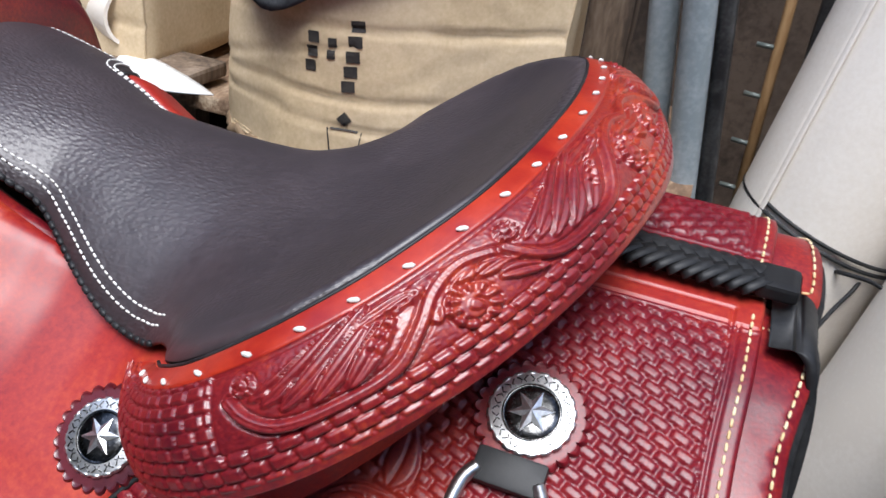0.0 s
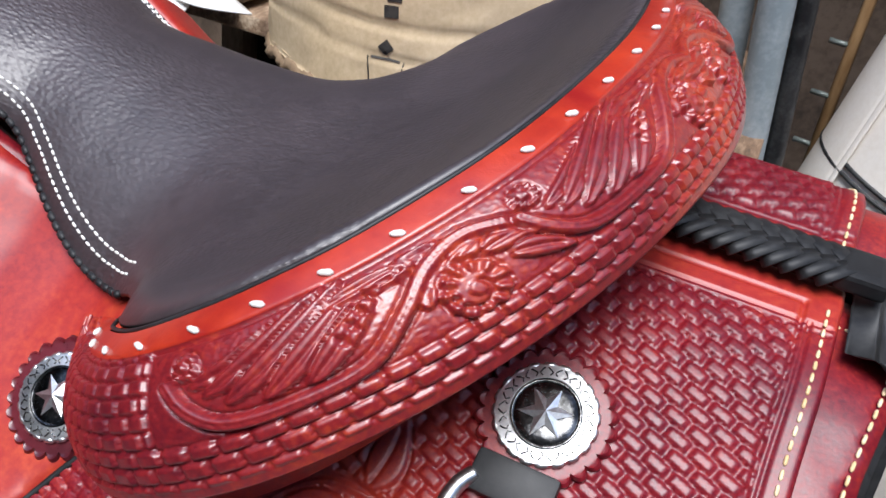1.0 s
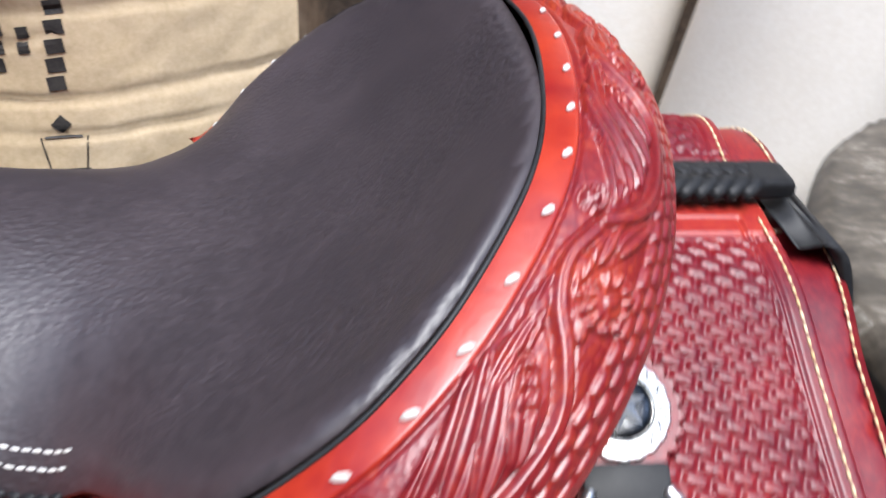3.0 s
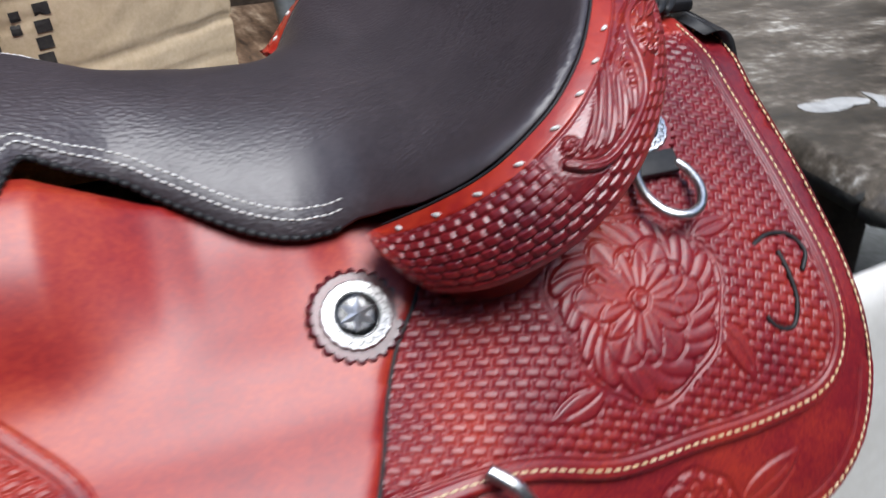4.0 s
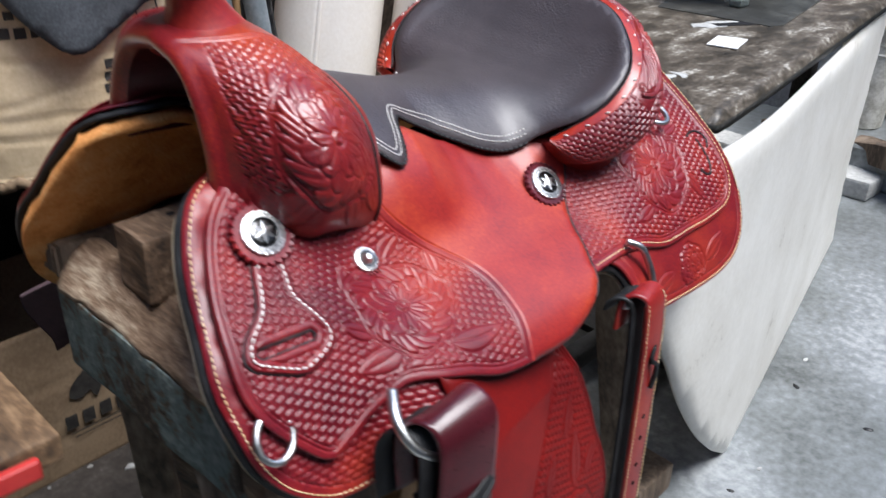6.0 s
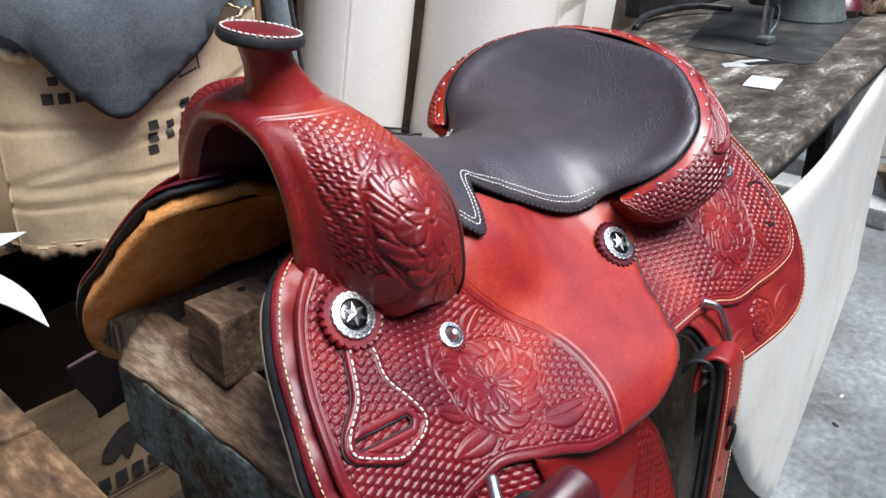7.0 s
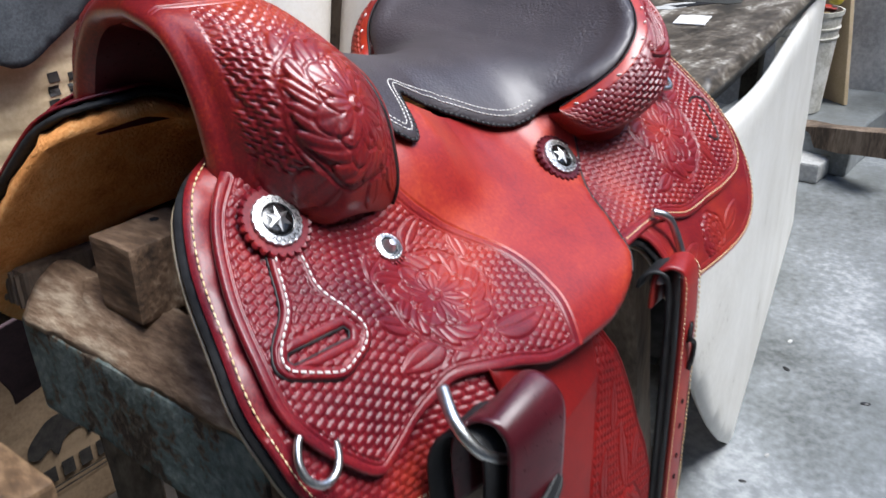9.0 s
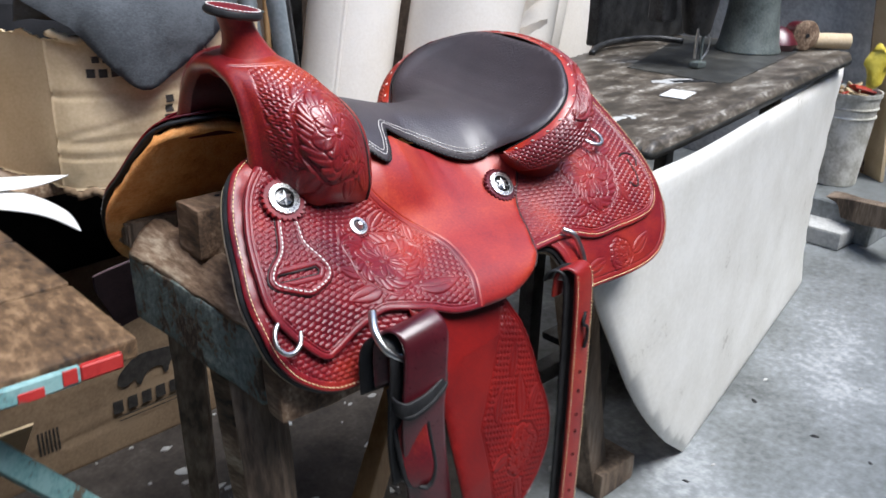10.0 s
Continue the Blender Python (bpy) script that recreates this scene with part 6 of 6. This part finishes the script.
def cloth_place(p, h):
    out = []
    for (u, v), k in zip(p, h):
        fold = .012 * math.sin(u * 40 + v * 14) * (.3 + .7 * min(1, max(0, (.40 - v) / .2))) + .006 * noise.noise(Vector((u * 12, v * 12, 3)))
        top = BOX_H + .004
        if v < top:
            q = on_box(min(max(u, .02), .46), v, .022 + k + fold * .8 + .04 * (top - v))
        else:
            w = v - top
            q = on_box(min(max(u, .02), .46), top, .022 + fold * .5) + Vector(((u - .2) * .1, w * .85, .016 + .050 * math.sin(min(1, w / .12) * math.pi) + fold + k))
        out.append(q)
    return np.array(out)


drape("draped_cloth", [(.02, .33), (.045, .288), (.075, .262), (.115, .212), (.145, .183), (.175, .184), (.222, .216), (.265, .250), (.31, .272), (.37, .30), (.36, .38), (.30, .46), (.16, .50), (.05, .44)], cloth_place, CLOTH, "dark grey suede cloth draped over the box", "cloth")
from_bm("black_cloth", turned([(0, 0), (.20, 0), (.23, .05), (.20, .12), (.10, .17), (0, .18)], 24, Matrix.Translation((-.24, .80, .86)) @ Matrix.Diagonal((.85, .5, 1, 1))), CLOTH_AND_SHADE, None, "black cloth bundle lying in the box", category="cloth")
from_bm("leather_scrap", box_bm((-.085, -.085, 0), (.085, .085, .004), .0015, 1, Matrix.Translation((-.29, .42, .525)) @ Matrix.Rotation(radians(-62), 4, "X") @ Matrix.Rotation(radians(-16), 4, "Z"), .012, 8), PURPLE, None, "dark purple leather scrap hanging behind the stand", category="leather")

# ---- workbench ----
bench = thing("workbench", "stained timber workbench with red and teal painted edge", "workbench", (-1.0, .3, 0))
for k, (y0, y1) in enumerate(((-.092, .10), (.102, .30), (.302, .52))):
    beam("plank", (-1.75, y0, .672), (-.528, y1, .700), BENCH, bench, "", k + 2, .003, 6)
from_bm("edge_strip", box_bm((-1.75, -.100, .672), (-.60, -.0925, .694), .002, 1, None, .002, 6), TEAL, bench, "teal painted edge")
from_bm("edge_strip", box_bm((-.60, -.1000, .674), (-.552, -.0925, .694), .002, 1, None, .003, 6), RED_PAINT, bench, "red painted edge")
from_bm("rail", box_bm((-1.7, .02, .60), (-.74, .05, .672), .004), WOOD, bench, "dark rail")
for x, y in ((-.82, .0), (-.82, .46), (-1.65, .0), (-1.65, .46)):
    from_bm("leg", box_bm((x - .035, y - .035, 0), (x + .035, y + .035, .672), .005), TEAL, bench, "teal painted leg")
brace_a, brace_b = Vector((-.72, .0, .615)), Vector((-.30, .16, .0))
q = Matrix.Translation(brace_a) @ (brace_b - brace_a).to_track_quat("Z", "Y").to_matrix().to_4x4()
from_bm("brace", box_bm((-.03, -.015, 0), (.03, .015, (brace_b - brace_a).length), .004, 2, q), TEAL, bench, "teal painted brace")

for x0, x1, z0, z1 in ((-.668, -.640, .672, .684), (-.735, -.70, .680, .6945), (-.80, -.775, .672, .69), (-.62, -.604, .676, .694), (-.90, -.84, .683, .6945)):
    from_bm("paint_patch", box_bm((x0, -.1012, z0), (x1, -.0995, z1), .0005, 1, None, .0025, 5), RED_PAINT, bench, "chipped red paint")
bench.location.y += .025
# foam strips and tube on the bench
def flat_strip(name, outline, z, mat, label, category, lift=0.0):
    v, f, k = sheet(smooth_line(outline, 6, True, corners=(0,)), lambda p, h: np.stack([p[:, 0], p[:, 1], z + h + lift * (p[:, 0] + .75)], 1), .012, 0, .005, rim=.002)
    return put(name, mesh_of(name, v, f, [mat]), None, label, category)


flat_strip("foam_strip", [(-.447, .285), (-.430, .38), (-.441, .483), (-.475, .545), (-.56, .60), (-.60, .57), (-.51, .46), (-.465, .385)], .7040, WHITE, "white curved foam strip on the workbench", "foam")
flat_strip("leather_offcut", [(-.367, .528), (-.42, .562), (-.50, .602), (-.57, .625), (-.53, .545), (-.44, .503)], .7145, WHITE, "pale pointed leather offcut on the plank", "leather")
m = Matrix.Translation((-.655, .66, .770)) @ Matrix.Rotation(radians(90), 4, "Y") @ Matrix.Rotation(radians(25), 4, "X")
bm = turned([(.045, -.15), (.045, .12), (.040, .12), (.040, -.15), (.045, -.15)], 28, m)
from_bm("paper_tube", bm, CREAM, None, "open pale paper tube lying on the shelf", category="tube")
beam("grey_plank", (-.60, .575, .690), (-.44, .68, .714), WOOD_LEG, None, "", 4, .003, 3)
tagged(bpy.data.objects["grey_plank"], "weathered grey plank lying on the shelf", "plank")

# ---- right background ----
bucket = thing("bucket", "dirty white plastic bucket full of scraps", "bucket", (2.62, .38, .14))
bm = turned([(0, 0), (.082, 0), (.086, .004), (.112, .36), (.117, .36), (.118, .375), (.111, .375), (.106, .34), (.08, .03), (0, .03)], 32, Matrix.Translation((2.62, .38, .14)))
from_bm("tub", bm, PLASTIC, bucket, "white tub")
for z, r in ((.42, .107), (.455, .1095)):
    v, f = tube([(2.62 + r * math.cos(a), .38 + r * math.sin(a), z) for a in np.linspace(0, 2 * math.pi, 33)[:-1]], .005, 6, True)
    solid("rim_ring", v, f, PLASTIC, bucket)
from_bm("fill", turned([(0, .345), (.107, .345)], 24, Matrix.Translation((2.62, .38, .14))), CLOTH_AND_SHADE, bucket, "dark scraps")
for k in range(14):
    a, r = random.uniform(0, 6.3), random.uniform(0, .08)
    from_bm("scrap", box_bm((-.03, -.016, -.004), (.03, .016, .004), .002, 1, Matrix.Translation((2.62 + r * math.cos(a), .38 + r * math.sin(a), .495 + random.uniform(0, .03))) @ Euler((random.uniform(-1, 1), random.uniform(-1, 1), a)).to_matrix().to_4x4()), CARD if k % 3 else RED_SMOOTH, bucket)
from_bm("kerb", box_bm((2.35, .10, 0), (3.6, .62, .14), .02, 3, Matrix.Identity(4), .015, 8), CONCRETE, None, "broken grey concrete ledge", category="ledge", kind="structure")
from_bm("step", box_bm((2.22, .16, 0), (2.36, .9, .07), .01, 2, None, .008, 6), PLASTER, None, "pale worn concrete step edge", category="step", kind="structure")
beam("old_timber", (-.45, -.05, 0), (.45, .05, .08), WOOD_LEG, None, "", 6, .012, 8, Matrix.Translation((2.45, .32, .06)) @ Matrix.Rotation(radians(62), 4, "Z") @ Matrix.Rotation(radians(10), 4, "Y"))
tagged(bpy.data.objects["old_timber"], "rotten grey timber lying on the ledge", "timber")
bm = bmesh.new()
bmesh.ops.create_icosphere(bm, subdivisions=3, radius=.06, matrix=Matrix.Translation((2.5, .26, .64)) @ Matrix.Diagonal((.6, .6, 1.4, 1)))
for v in bm.verts:
    v.co += Vector([noise.noise(v.co * 22 + Vector((k * 9.1, 0, 0))) for k in range(3)]) * .025
from_bm("plastic_bag", bm, YELLOW, None, "crumpled yellow plastic bag hanging by the table", category="bag")
for k, (x, y, s) in enumerate(((1.147, -.107, .006), (1.024, -.139, .007), (.987, -.316, .007), (.70, -.21, .005), (.98, -.45, .005), (.60, -.20, .005), (1.3, -.3, .005), (.2, .35, .012), (-.05, .42, .014), (-.2, .55, .016), (.85, -.55, .007), (.1, .2, .012))):
    bm = turned([(0, 0), (s, 0), (s * 1.1, s * .3), (s * .6, s * .6), (0, s * .65)], 9, Matrix.Translation((x, y, .0)) @ Matrix.Rotation(k, 4, "Z") @ Matrix.Diagonal((1.4, .7, 1, 1)))
    from_bm("debris", bm, IRON if k % 3 else PLASTER, None, "small scrap of dirt lying on the floor", category="debris", group="floor debris")


# pale chips and crumbs trodden into the dirt round the stand
chips = []
rng = random.Random(4)
for k in range(150):
    x, y, r = rng.uniform(-.75, .42), rng.uniform(-.05, .95), rng.choice((.004, .006, .008, .012, .016))
    if y < -.2 + .5 * max(0, x):
        continue
    a, n = rng.uniform(0, 6.3), rng.randint(4, 7)
    ring = [(x + r * rng.uniform(.6, 1.2) * math.cos(a + 6.283 * i / n), y + .6 * r * rng.uniform(.6, 1.2) * math.sin(a + 6.283 * i / n)) for i in range(n)]
    v = [(q[0], q[1], .0015) for q in ring] + [(q[0], q[1], .0045 + rng.uniform(0, .003)) for q in ring]
    chips.append((v, [tuple(range(n))[::-1], tuple(range(n, 2 * n))] + [(i, (i + 1) % n, n + (i + 1) % n, n + i) for i in range(n)]))
v, f = joined(chips)
put("floor_litter", mesh_of("floor_litter", v, f, [PLASTER], smooth=False), None, "pale chips trodden into the dirty floor", "litter", kind="stuff")

from_bm("wall_side", box_bm((3.02, .12, 0), (3.2, 1.5, 2.5), .01, 2, None, .02, 10), PLASTER, None, "stained pale plaster wall stub", kind="structure", category="wall")
q = Matrix.Translation((2.86, .36, .14)) @ Euler((radians(-6), radians(10), radians(20))).to_matrix().to_4x4()
from_bm("leaning_plank", box_bm((-.05, -.012, 0), (.05, .012, 1.35), .004, 2, q, .008, 8, 3), WOOD, None, "rough brown plank leaning at the wall", category="plank")
q = Matrix.Translation((2.80, .30, .14)) @ Euler((radians(-4), radians(4), radians(50))).to_matrix().to_4x4()
from_bm("tan_board", box_bm((-.09, -.008, 0), (.09, .008, 1.1), .003, 2, q, .006, 8, 4), CARD, None, "tan board leaning at the wall", category="board")
